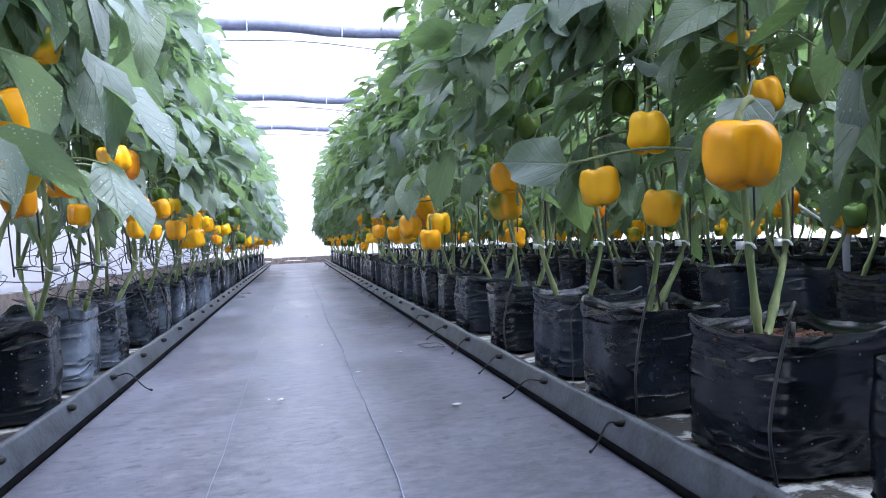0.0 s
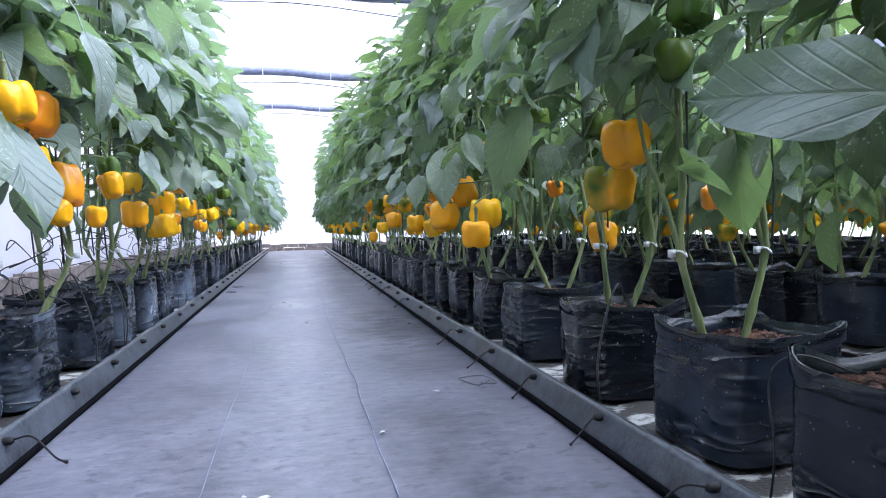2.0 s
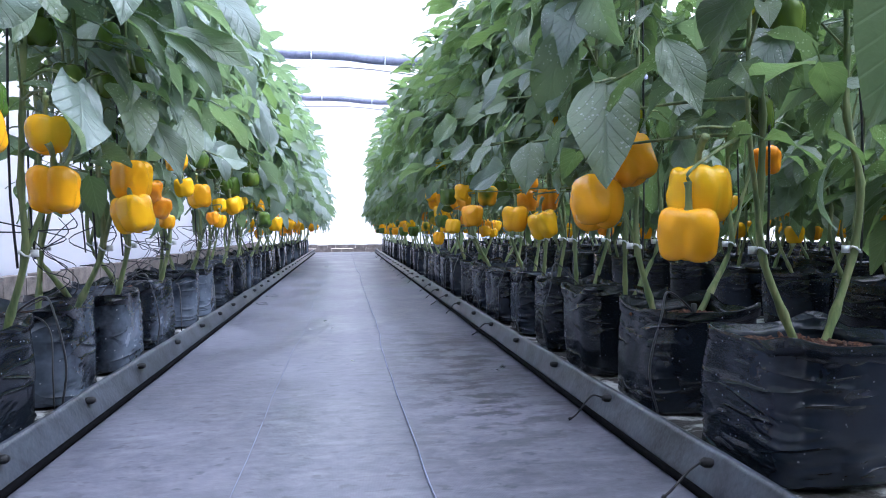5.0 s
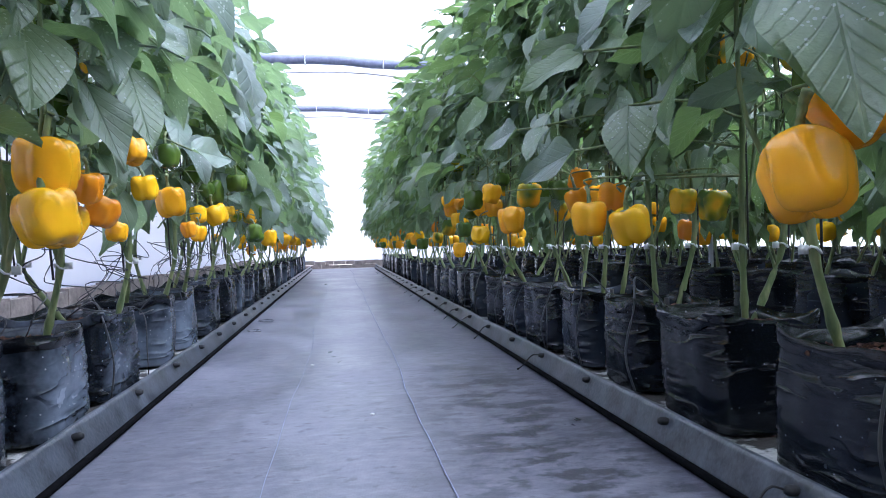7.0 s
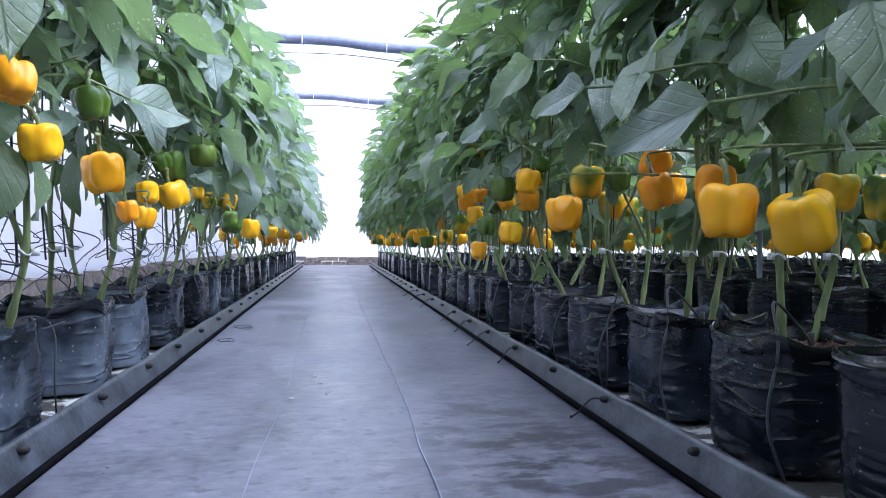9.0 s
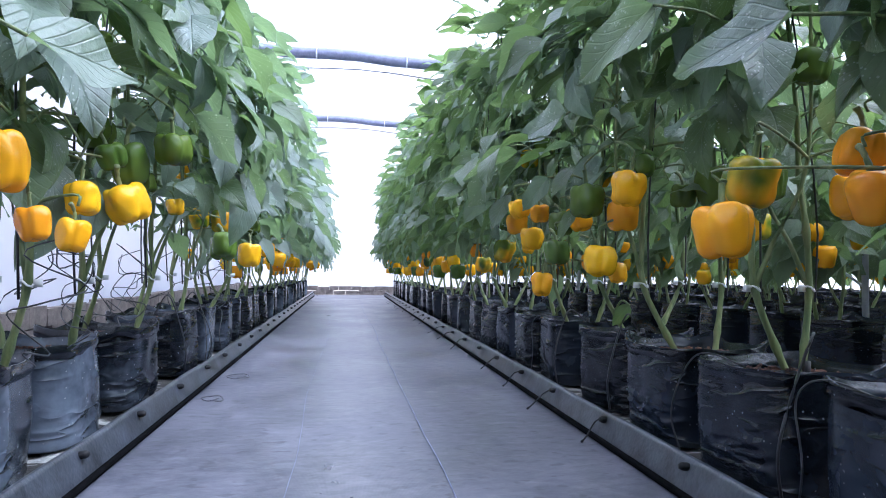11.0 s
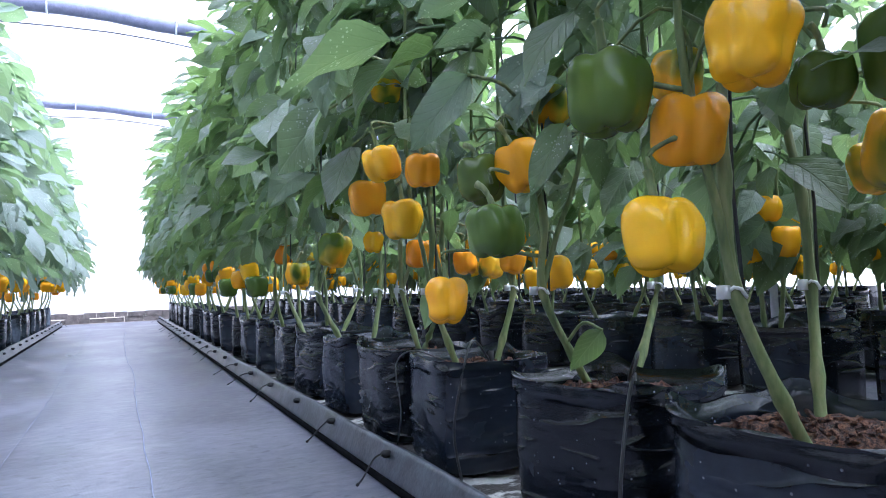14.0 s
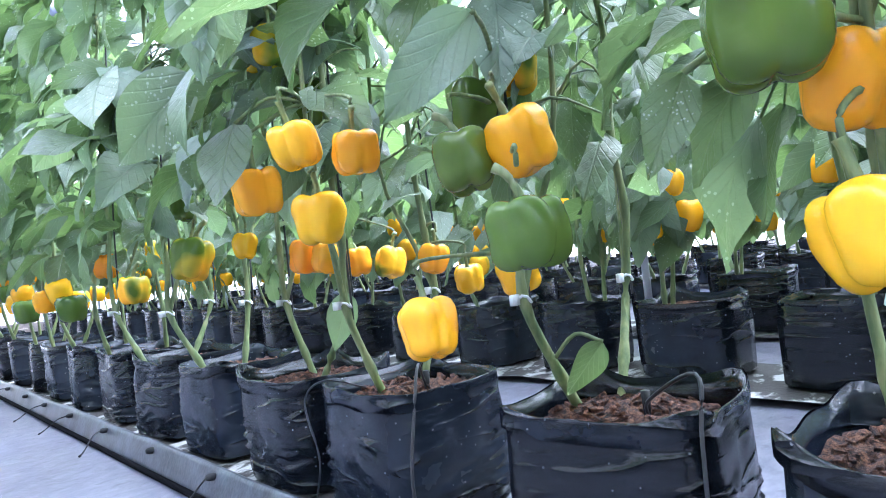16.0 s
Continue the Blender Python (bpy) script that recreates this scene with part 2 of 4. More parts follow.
def plain(name, color, rough, var=0.25, scale=8.0, metal=0.0, height=0.2):
    """Painted, moulded or mineral surface with two scales of variation."""
    m, nt, bsdf = material(name)
    v = coords(nt, "Object")
    f = noise_tex(nt, v, scale, 5, 0.65)
    g = noise_tex(nt, v, scale * 9, 2)
    lo, hi = [max(0, c * (1 - var)) for c in color], [min(1, c * (1 + var)) for c in color]
    c = ramp(nt, calc(nt, "ADD", calc(nt, "MULTIPLY", f, 0.8), calc(nt, "MULTIPLY", g, 0.2)), [(0.35, lo), (0.65, hi)])
    nt.links.new(c, bsdf.inputs["Base Color"])
    bsdf.inputs["Roughness"].default_value, bsdf.inputs["Metallic"].default_value = rough, metal
    bump(nt, bsdf, calc(nt, "ADD", f, g), height, 0.01)
    return m


def liner_material():
    """White liner, mostly covered by dark wet litter."""
    m, nt, bsdf = material("littered_white_liner")
    v = coords(nt, "Object", (1.0, 1.6, 1.0))
    f = noise_tex(nt, v, 3.4, 5, 0.65)
    g = noise_tex(nt, v, 40.0, 3)
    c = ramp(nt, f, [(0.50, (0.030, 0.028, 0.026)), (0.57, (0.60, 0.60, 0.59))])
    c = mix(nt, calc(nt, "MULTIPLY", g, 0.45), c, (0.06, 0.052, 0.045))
    nt.links.new(c, bsdf.inputs["Base Color"])
    bsdf.inputs["Roughness"].default_value = 0.7
    bump(nt, bsdf, g, 0.6, 0.02)
    return m


KERB = plain("dusty_black_edging", (0.060, 0.067, 0.085), 0.36, 0.6, 6.0)
RUBBER = plain("black_rubber", (0.008, 0.008, 0.010), 0.6, 0.3, 20.0)
# near-black and barely reflective: paints the shade in the kerb's foot gap
GAP_SHADE = plain("painted_gap_shade", (0.005, 0.005, 0.006), 0.95, 0.3, 20.0)
GAP_SHADE.node_tree.nodes["Principled BSDF"].inputs["Specular IOR Level"].default_value = 0.03
TUBE = plain("black_tube", (0.022, 0.023, 0.027), 0.4, 0.3, 20.0)
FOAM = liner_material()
CLIP = plain("white_clip_plastic", (0.70, 0.72, 0.72), 0.35, 0.1, 10.0)
STEEL = plain("galvanised_steel", (0.72, 0.74, 0.77), 0.4, 0.1, 12.0, 0.3)
BRICK = plain("mortared_stone", (0.20, 0.17, 0.155), 0.85, 0.4, 7.0, 0.0, 0.8)
CHORD = plain("blue_grey_pipe", (0.17, 0.18, 0.27), 0.5, 0.25, 6.0)
THREAD = plain("pale_blue_thread", (0.30, 0.32, 0.46), 0.7, 0.35, 5.0)
PAPER = plain("white_scrap", (0.75, 0.75, 0.72), 0.7, 0.1, 10.0)
WIRE = plain("thin_wire", (0.10, 0.10, 0.12), 0.5, 0.2, 10.0)


def film_material():
    """Milky greenhouse film: lets diffused daylight through."""
    m, nt, bsdf = material("milky_film")
    v = coords(nt, "Object")
    f = noise_tex(nt, v, 0.7, 4)
    c = ramp(nt, f, [(0.3, (0.90, 0.90, 0.92)), (0.7, (0.97, 0.97, 0.98))])
    tr = nt.nodes.new("ShaderNodeBsdfTranslucent")
    nt.links.new(c, tr.inputs["Color"])
    nt.links.new(c, bsdf.inputs["Base Color"])
    bsdf.inputs["Roughness"].default_value = 0.4
    ms = nt.nodes.new("ShaderNodeMixShader")
    ms.inputs[0].default_value = 0.85
    nt.links.new(bsdf.outputs[0], ms.inputs[1])
    nt.links.new(tr.outputs[0], ms.inputs[2])
    nt.links.new(ms.outputs[0], nt.nodes["Material Output"].inputs["Surface"])
    return m


FILM = film_material()


# ---- mesh helpers ----
def mesh_of(name, verts, faces, mat, smooth=True, uvs=None):
    me = bpy.data.meshes.new(name)
    me.from_pydata([tuple(v) for v in verts], [], faces)
    me.materials.append(mat)
    if uvs is not None:
        layer = me.uv_layers.new(name="UVMap")
        layer.data.foreach_set("uv", [c for f in faces for i in f for c in uvs[i]])
    if smooth:
        me.polygons.foreach_set("use_smooth", [True] * len(me.polygons))
    me.update()
    return me


def part(name, me, parent, label="", m=None):
    ob = new(name, me)
    ob.parent = parent
    if m is not None:
        ob.matrix_basis = m
    if label:
        ob["label"] = label
    return ob


def thing(name, m, label, category, group=""):
    ob = new(name)
    ob.empty_display_size = 0.1
    ob.matrix_basis = m
    return tagged(ob, label, category, group)


def single(name, me, label, category, group="", kind="", m=None):
    ob = new(name, me)
    if m is not None:
        ob.matrix_basis = m
    return tagged(ob, label, category, group, kind)


def tube(points, radii, sides=6, cap=True):
    """Vertices and faces of a tube along points."""
    pts = [Vector(p) for p in points]
    vs, fs = [], []
    n = len(pts)
    for i, p in enumerate(pts):
        d = (pts[min(i + 1, n - 1)] - pts[max(i - 1, 0)]).normalized()
        ref = Vector((0, 0, 1)) if abs(d.z) < 0.9 else Vector((1, 0, 0))
        a = d.cross(ref).normalized()
        b = d.cross(a)
        r = radii[i] if isinstance(radii, (list, tuple)) else radii
        for k in range(sides):
            t = 2 * math.pi * k / sides
            vs.append(p + r * (math.cos(t) * a + math.sin(t) * b))
    for i in range(n - 1):
        for k in range(sides):
            k2 = (k + 1) % sides
            fs.append((i * sides + k, i * sides + k2, (i + 1) * sides + k2, (i + 1) * sides + k))
    if cap:
        fs.append(tuple(range(sides))[::-1])
        fs.append(tuple((n - 1) * sides + k for k in range(sides)))
    return vs, fs


def joined(*pieces):
    vs, fs = [], []
    for v, f in pieces:
        o = len(vs)
        vs += list(v)
        fs += [tuple(i + o for i in q) for q in f]
    return vs, fs


def box(x0, y0, z0, x1, y1, z1):
    vs = [(x, y, z) for z in (z0, z1) for y in (y0, y1) for x in (x0, x1)]
    return vs, [(0, 2, 3, 1), (4, 5, 7, 6), (0, 1, 5, 4), (2, 6, 7, 3), (0, 4, 6, 2), (1, 3, 7, 5)]


def curve(points, steps=6):
    """Points of a smooth line through the points given."""
    ps = [Vector(p) for p in points]
    ps = [ps[0] * 2 - ps[1]] + ps + [ps[-1] * 2 - ps[-2]]
    out = []
    for i in range(1, len(ps) - 2):
        a, b, c, d = ps[i - 1:i + 3]
        for s in range(steps):
            t = s / steps
            out.append(0.5 * ((2 * b) + (c - a) * t + (2 * a - 5 * b + 4 * c - d) * t * t + (3 * b - a - 3 * c + d) * t ** 3))
    out.append(ps[-2])
    return out


# ---- structure ----
LEFT_KERB, RIGHT_KERB = -1.192, 1.138
END, BACK = 30.0, -7.0
WEST, EAST = -3.5, 13.6
EAVES, RIDGE = 6.4, 9.0
BED = 0.05


def ground():
    # unseen outer ground, lightened to bounce more light onto the film walls
    single("ground", mesh_of("ground", [(-400, -400, -0.03), (400, -400, -0.03), (400, 400, -0.03), (-400, 400, -0.03)], [(0, 1, 2, 3)],
           plain("bare_earth", (0.42, 0.36, 0.29), 0.9, 0.3, 0.5)), "bare brown earth around the greenhouse", "ground", kind="structure")
    nx, ny = 40, 240
    vs, fs = [], []
    for j in range(ny + 1):
        y = BACK + (END - BACK) * j / ny
        for i in range(nx + 1):
            x = WEST + (EAST - WEST) * i / nx
            vs.append((x, y, 0.012 * (noise.noise((x * 0.9, y * 1.4, 0)) - 0.3) - 0.004))
    for j in range(ny):
        for i in range(nx):
            a = j * (nx + 1) + i
            fs.append((a, a + 1, a + nx + 2, a + nx + 1))
    single("floor", mesh_of("floor", vs, fs, FLOOR), "dusty black woven ground cover sheet with faint stains", "floor", kind="structure")


ground()


def kerb(name, x, lean, label):
    """Leaning plastic edging strip, 0.13 high, with a rounded lip; lean: +1 tips towards +x."""
    prof = [(0.0, 0.0), (0.012, 0.03), (0.045, 0.115), (0.055, 0.132), (0.068, 0.135), (0.074, 0.125), (0.045, 0.04), (0.03, 0.0)]
    vs, fs = [], []
    ny = 260
    for j in range(ny + 1):
        y = BACK + (END - 0.6 - BACK) * j / ny
        dx = 0.010 * noise.noise((y * 0.8, x, 3)) + 0.005 * noise.noise((y * 4, x, 9))
        dz = 0.010 * noise.noise((y * 1.1, x, 5))
        for px, pz in prof:
            vs.append((x + lean * px + dx * (0.3 + pz * 8), y, max(0.002, pz + dz * pz * 7)))
    k = len(prof)
    for j in range(ny):
        for i in range(k - 1):
            a = j * k + i
            q = (a, a + 1, a + k + 1, a + k)
            fs.append(q if lean < 0 else q[::-1])
    return single(name, mesh_of(name, vs, fs, KERB), label, "edging strip", kind="structure")


kerb("trim_right", RIGHT_KERB, 1, "dusty black plastic edging strip along the bed")
kerb("trim_left", LEFT_KERB, -1, "dusty black plastic edging strip along the bed")


# added black strip in place of the shadow line where kerb meets floor
def gap_shade_strip(name, x):
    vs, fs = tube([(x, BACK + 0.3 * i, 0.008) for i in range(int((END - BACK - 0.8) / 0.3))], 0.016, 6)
    single(name, mesh_of(name, vs, fs, GAP_SHADE), "thin black strip standing in for the shaded gap under the edging", "cord", kind="structure")


gap_shade_strip("trim_cord_right", RIGHT_KERB - 0.016)
gap_shade_strip("trim_cord_left", LEFT_KERB + 0.016)


def bed(name, x0, x1):
    """Pale liner under a row of bags, puckered."""
    vs, fs = [], []
    nx, ny = 10, 200
    for j in range(ny + 1):
        y = BACK + (END - 0.8 - BACK) * j / ny
        for i in range(nx + 1):
            x = x0 + (x1 - x0) * i / nx
            vs.append((x, y, BED - 0.018 + 0.022 * noise.noise((x * 6, y * 5, 1))))
    for j in range(ny):
        for i in range(nx):
            a = j * (nx + 1) + i
            fs.append((a, a + 1, a + nx + 2, a + nx + 1))
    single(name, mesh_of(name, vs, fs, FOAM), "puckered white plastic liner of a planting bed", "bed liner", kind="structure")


def quad(name, a, b, c, d, mat, label, kind="structure", cuts=24, ripple=0.02):
    a, b, c, d = map(Vector, (a, b, c, d))
    n = (b - a).cross(d - a).normalized()
    vs, fs = [], []
    for j in range(cuts + 1):
        for i in range(cuts + 1):
            p = (a.lerp(b, i / cuts)).lerp(d.lerp(c, i / cuts), j / cuts)
            vs.append(p + n * ripple * noise.noise(p * 0.9))
    for j in range(cuts):
        for i in range(cuts):
            k = j * (cuts + 1) + i
            fs.append((k, k + 1, k + cuts + 2, k + cuts + 1))
    ob = single(name, mesh_of(name, vs, fs, mat), label, "greenhouse film", kind=kind)
    ob.visible_shadow = False
    return ob


def shell():
    low = 0.28
    mid = (WEST + EAST) / 2
    for name, a, b in (("wall_west", (WEST, BACK), (WEST, END)), ("wall_east", (EAST, END), (EAST, BACK)),
                       ("wall_north", (WEST, END), (EAST, END)), ("wall_south", (EAST, BACK), (WEST, BACK))):
        quad(name, (*a, low), (*b, low), (*b, EAVES), (*a, EAVES), FILM, "milky white translucent greenhouse film wall")
    for name, y in (("gable_north", END), ("gable_south", BACK)):
        me = mesh_of(name, [(WEST, y, EAVES), (EAST, y, EAVES), (mid, y, RIDGE)], [(0, 1, 2)], FILM)
        single(name, me, "milky white film gable", "greenhouse film", kind="structure").visible_shadow = False
    quad("ceiling_west", (WEST, BACK, EAVES), (WEST, END, EAVES), (mid, END, RIDGE), (mid, BACK, RIDGE), FILM, "milky white translucent roof film")
    quad("ceiling_east", (EAST, END, EAVES), (EAST, BACK, EAVES), (mid, BACK, RIDGE), (mid, END, RIDGE), FILM, "milky white translucent roof film")
    rng = random.Random(5)

    def courses(name, length, put, high):
        """Low mortared stone wall: one mesh of uneven stones, two courses."""
        pieces = []
        for row in range(2):
            s = -0.1 * row
            while s < length:
                w = rng.uniform(0.25, 0.5)
                h0, h1 = high * row / 2 + 0.004, high * (row + 1) / 2 + rng.uniform(-0.03, 0.012)
                pieces.append(put(max(0, s + 0.006), min(length, s + w - 0.006), h0, h1, rng.uniform(0, 0.03)))
                s += w
        single(name, mesh_of(name, *joined(*pieces), BRICK, False), "low grey-brown mortared stone wall under the film", "low wall", kind="structure")

    courses("wall_base_north", EAST - WEST, lambda a, b, h0, h1, d: box(WEST + a, END - 0.14 - d, h0, WEST + b, END + 0.1, h1), 0.30)
    courses("wall_base_west", END - BACK, lambda a, b, h0, h1, d: box(WEST - 0.1, BACK + a, h0, WEST + 0.12 + d, BACK + b, h1), 0.43)
    courses("wall_base_east", END - BACK, lambda a, b, h0, h1, d: box(EAST - 0.12 - d, BACK + a, h0, EAST + 0.1, BACK + b, h1), 0.30)
    courses("wall_base_south", EAST - WEST, lambda a, b, h0, h1, d: box(WEST + a, BACK - 0.1, h0, WEST + b, BACK + 0.14 + d, h1), 0.30)


shell()


def truss(y, z, r):
    """Cross pipe of the roof with a slack wire under it and pale straps."""
    root = thing("roof_pipe", pose(0, y, z, 0, 2.0, 0), "blue-grey roof cross pipe with white straps and slack wire", "roof pipe", "roof cross pipes")
    part("pipe", mesh_of("pipe", *tube([(WEST + (EAST - WEST) * i / 24, 0, 0.03 * math.sin(i * 1.7)) for i in range(25)], r, 10), CHORD), root)
    part("wire", mesh_of("wire", *tube([(WEST + (EAST - WEST) * i / 24, 0.05, -0.32 - 0.06 * math.sin(i * 0.9)) for i in range(25)], 0.014, 5), WIRE), root)
    x = WEST + 0.7
    k = 0
    while x < EAST:
        loop = [(x + 0.012 * math.cos(t), (r + 0.012) * math.cos(t), (r + 0.03) * math.sin(t)) for t in [i * math.pi / 6 for i in range(13)]]
        part("strap", mesh_of("strap", *tube(loop, 0.016, 4), CLIP), root, "white plastic strap")
        x += 1.95
        k += 1


for y, z, r in ((-0.3, 5.5, 0.10), (6.9, 5.5, 0.10), (13.9, 5.45, 0.12), (21.1, 5.52, 0.12), (29.6, 6.05, 0.11)):
    truss(y, z, r)


# ---- leaves ----
def leaf_shape(rng, rows, cols, length, petiole=True, slack=1.0):
    """Ovate pepper leaf, base at the origin, running along +y then drooping; returns verts, faces, uvs."""
    width = length * rng.uniform(0.48, 0.58)
    fold, droop, twist = rng.uniform(0.12, 0.5) * slack ** 0.3, rng.uniform(0.3, 1.5) * slack, rng.uniform(-0.35, 0.35)
    ripple, phase = rng.uniform(0.01, 0.035), rng.uniform(0, 6)
    vs, fs, uvs = [], [], []
    y = z = 0.0
    ang = 0.25
    stalk = length * 0.42 if petiole else 0
    if petiole:
        pts = [(0, 0, 0), (0, stalk * 0.5, stalk * 0.20), (0, stalk, stalk * 0.22)]
        tv, tf = tube(pts, [length * 0.017, length * 0.013, length * 0.012], 3, False)
        vs += [tuple(v) for v in tv]
        fs += tf
        uvs += [(0.5, 0.02)] * len(tv)
        y, z = stalk, stalk * 0.22
    o = len(vs)
    for j in range(rows + 1):
        t = j / rows
        w = 0.5 * width * (math.sin(math.pi * min(1, t ** 0.72)) ** 0.8 if 0 < t < 1 else 0.02)
        w = w * (1 - 0.25 * t * t)
        a = ang - droop * t
        tw = twist * t
        for i in range(cols + 1):
            s = 2 * i / cols - 1
            lx = s * w
            lz = fold * abs(s) * w * 0.8 + ripple * length * 2 * math.sin(9 * t + phase + 2 * s) * abs(s)
            cx, cz = lx * math.cos(tw) - lz * math.sin(tw), lx * math.sin(tw) + lz * math.cos(tw)
            vs.append((cx, y - cz * math.sin(a), z + cz * math.cos(a)))
            uvs.append((0.5 + 0.5 * s * (w / (0.5 * width)), t))
        y += length / rows * math.cos(a)
        z += length / rows * math.sin(a)
    for j in range(rows):
        for i in range(cols):
            k = o + j * (cols + 1) + i
            fs.append((k, k + 1, k + cols + 2, k + cols + 1))
    return vs, fs, uvs


leaf_rng = random.Random(11)
LEAVES = []
HERO = {}
for i in range(16):
    v, f, u = leaf_shape(leaf_rng, 8, 6, 0.36)
    LEAVES.append({k: mesh_of("leaf", v, f, mat, True, u) for k, mat in (("D", LEAF), ("P", PALE_LEAF), ("S", DUSTY_HAZY_LEAF))})
for kind, mat in (("P", PALE_LEAF), ("D", LEAF), ("S", DUSTY_HAZY_LEAF)):
    HERO[kind] = []
    for i in range(4):
        v, f, u = leaf_shape(leaf_rng, 12, 8, 0.36, False, 0.3)
        HERO[kind].append(mesh_of("leaf", v, f, mat, True, u))
YOUNG = [leaf_shape(leaf_rng, 5, 4, 0.36) for i in range(10)]
ROUGH = [leaf_shape(leaf_rng, 4, 2, 0.36, False) for i in range(10)]


def leaf_pose(rng, base, outward, spread, pitch, scale):
    """A pose for a leaf on a stem: outward is the yaw of its direction in degrees."""
    yaw = outward + rng.gauss(0, spread)
    m = pose(*base, 0, 0, yaw) @ pose(0, 0, 0, pitch, rng.gauss(0, 22), 0)
    return m @ Matrix.Scale(scale, 4)


# ---- peppers ----
def pepper_shape(rng, seg, rings, lobes):
    """Blocky bell pepper hanging from the origin, about 0.2 high."""
    R, H = 0.086, rng.uniform(0.154, 0.186)
    prof = [(0.0, 0.10), (0.02, 0.45), (-0.01, 0.72), (0.05, 0.93), (0.14, 1.08), (0.30, 1.13), (0.5, 1.10), (0.68, 1.05), (0.82, 0.98), (0.92, 0.84), (0.975, 0.60), (0.96, 0.30), (0.90, 0.02)]
    n = len(prof)
    ph = rng.uniform(0, 6)
    wob = [rng.uniform(-0.08, 0.08) for _ in range(4)]
    vs, fs = [], []
    ring_t = [i * (n - 1) / (rings - 1) for i in range(rings)]
    for t in ring_t:
        k = min(int(t), n - 2)
        fr = t - k
        d = prof[k][0] * (1 - fr) + prof[k + 1][0] * fr
        r = prof[k][1] * (1 - fr) + prof[k + 1][1] * fr
        for s in range(seg):
            a = 2 * math.pi * s / seg
            lob = abs(math.cos(lobes * (a + 0.12 * math.sin(a + ph)) / 2 + ph))
            groove = 1 - 0.15 * (1 - lob ** 0.8) ** 1.8 - 0.05 * (1 - lob)
            low = 0.075 * lob * max(0, (d - 0.6) / 0.4) - (0.07 * lob if d < 0.1 and r > 0.5 else 0)
            irr = 1 + 0.15 * noise.noise((math.cos(a) * 1.6 + ph * 3, math.sin(a) * 1.6, d * 2.2)) + wob[0] * math.cos(a + 1) + wob[1] * math.cos(2 * a + 2) * d
            x, y = R * r * groove * irr * math.cos(a), R * r * groove * irr * math.sin(a)
            vs.append((x + wob[2] * 0.3 * d * R, y + wob[3] * 0.3 * d * R, -H * (d + low)))
    for j in range(rings - 1):
        for s in range(seg):
            s2 = (s + 1) % seg
            fs.append((j * seg + s, (j + 1) * seg + s, (j + 1) * seg + s2, j * seg + s2))
    fs.append(tuple((rings - 1) * seg + s for s in range(seg))[::-1])
    return vs, fs


def stalk_shape(rng):
    """Calyx cap with six points and a bent stalk."""
    bx, by = rng.uniform(-0.04, 0.04), rng.uniform(-0.04, 0.04)
    t = tube(curve([(0, 0, -0.006), (bx * 0.2, by * 0.2, 0.03), (bx, by, 0.075), (bx * 1.9, by * 1.9, 0.095)], 3), [0.017, 0.014, 0.012, 0.012, 0.011, 0.011, 0.011, 0.012, 0.013, 0.014], 7)
    vs, fs = [(0, 0, 0.006)], []
    for s in range(12):
        a = 2 * math.pi * s / 12
        r = 0.046 if s % 2 else 0.030
        vs.append((r * math.cos(a), r * math.sin(a), -0.004 if s % 2 else 0.002))
    fs = [(0, 1 + s, 1 + (s + 1) % 12) for s in range(12)]
    return joined(t, (vs, fs))


pep_rng = random.Random(21)
SHAPES = [pepper_shape(pep_rng, 40, 22, pep_rng.choice((3, 4, 4))) for i in range(7)]
SMALL = [pepper_shape(pep_rng, 14, 10, 4) for i in range(3)]
SKIN = {"Y": YELLOW, "T": TURNING, "G": GREEN, "O": ORANGE}
PEPPER = {k: [mesh_of("pepper", *s, m) for s in SHAPES] for k, m in SKIN.items()}
PEPPER_FAR = {k: [mesh_of("pepper", *s, m) for s in SMALL] for k, m in SKIN.items()}
STALK = [mesh_of("stalk", *stalk_shape(pep_rng), STEM) for i in range(4)]
SKIN_WORDS = {"Y": "glossy yellow bell pepper", "T": "yellow bell pepper still partly green", "G": "glossy dark green unripe bell pepper", "O": "orange-yellow bell pepper"}


def hang_pepper(rng, parent, p, kind, size=1.0, far=False):
    """A pepper centred at p (in the parent's space) with its stalk."""
    tilt = rng.gauss(0, 9)
    m = pose(*p, tilt, rng.gauss(0, 9), rng.uniform(0, 360)) @ Matrix.Scale(size, 4) @ pose(0, 0, 0.095)
    ob = part("pepper", rng.choice((PEPPER_FAR if far else PEPPER)[kind]), parent, SKIN_WORDS[kind], m)
    if not far:
        part("stalk", rng.choice(STALK), ob)
    return ob


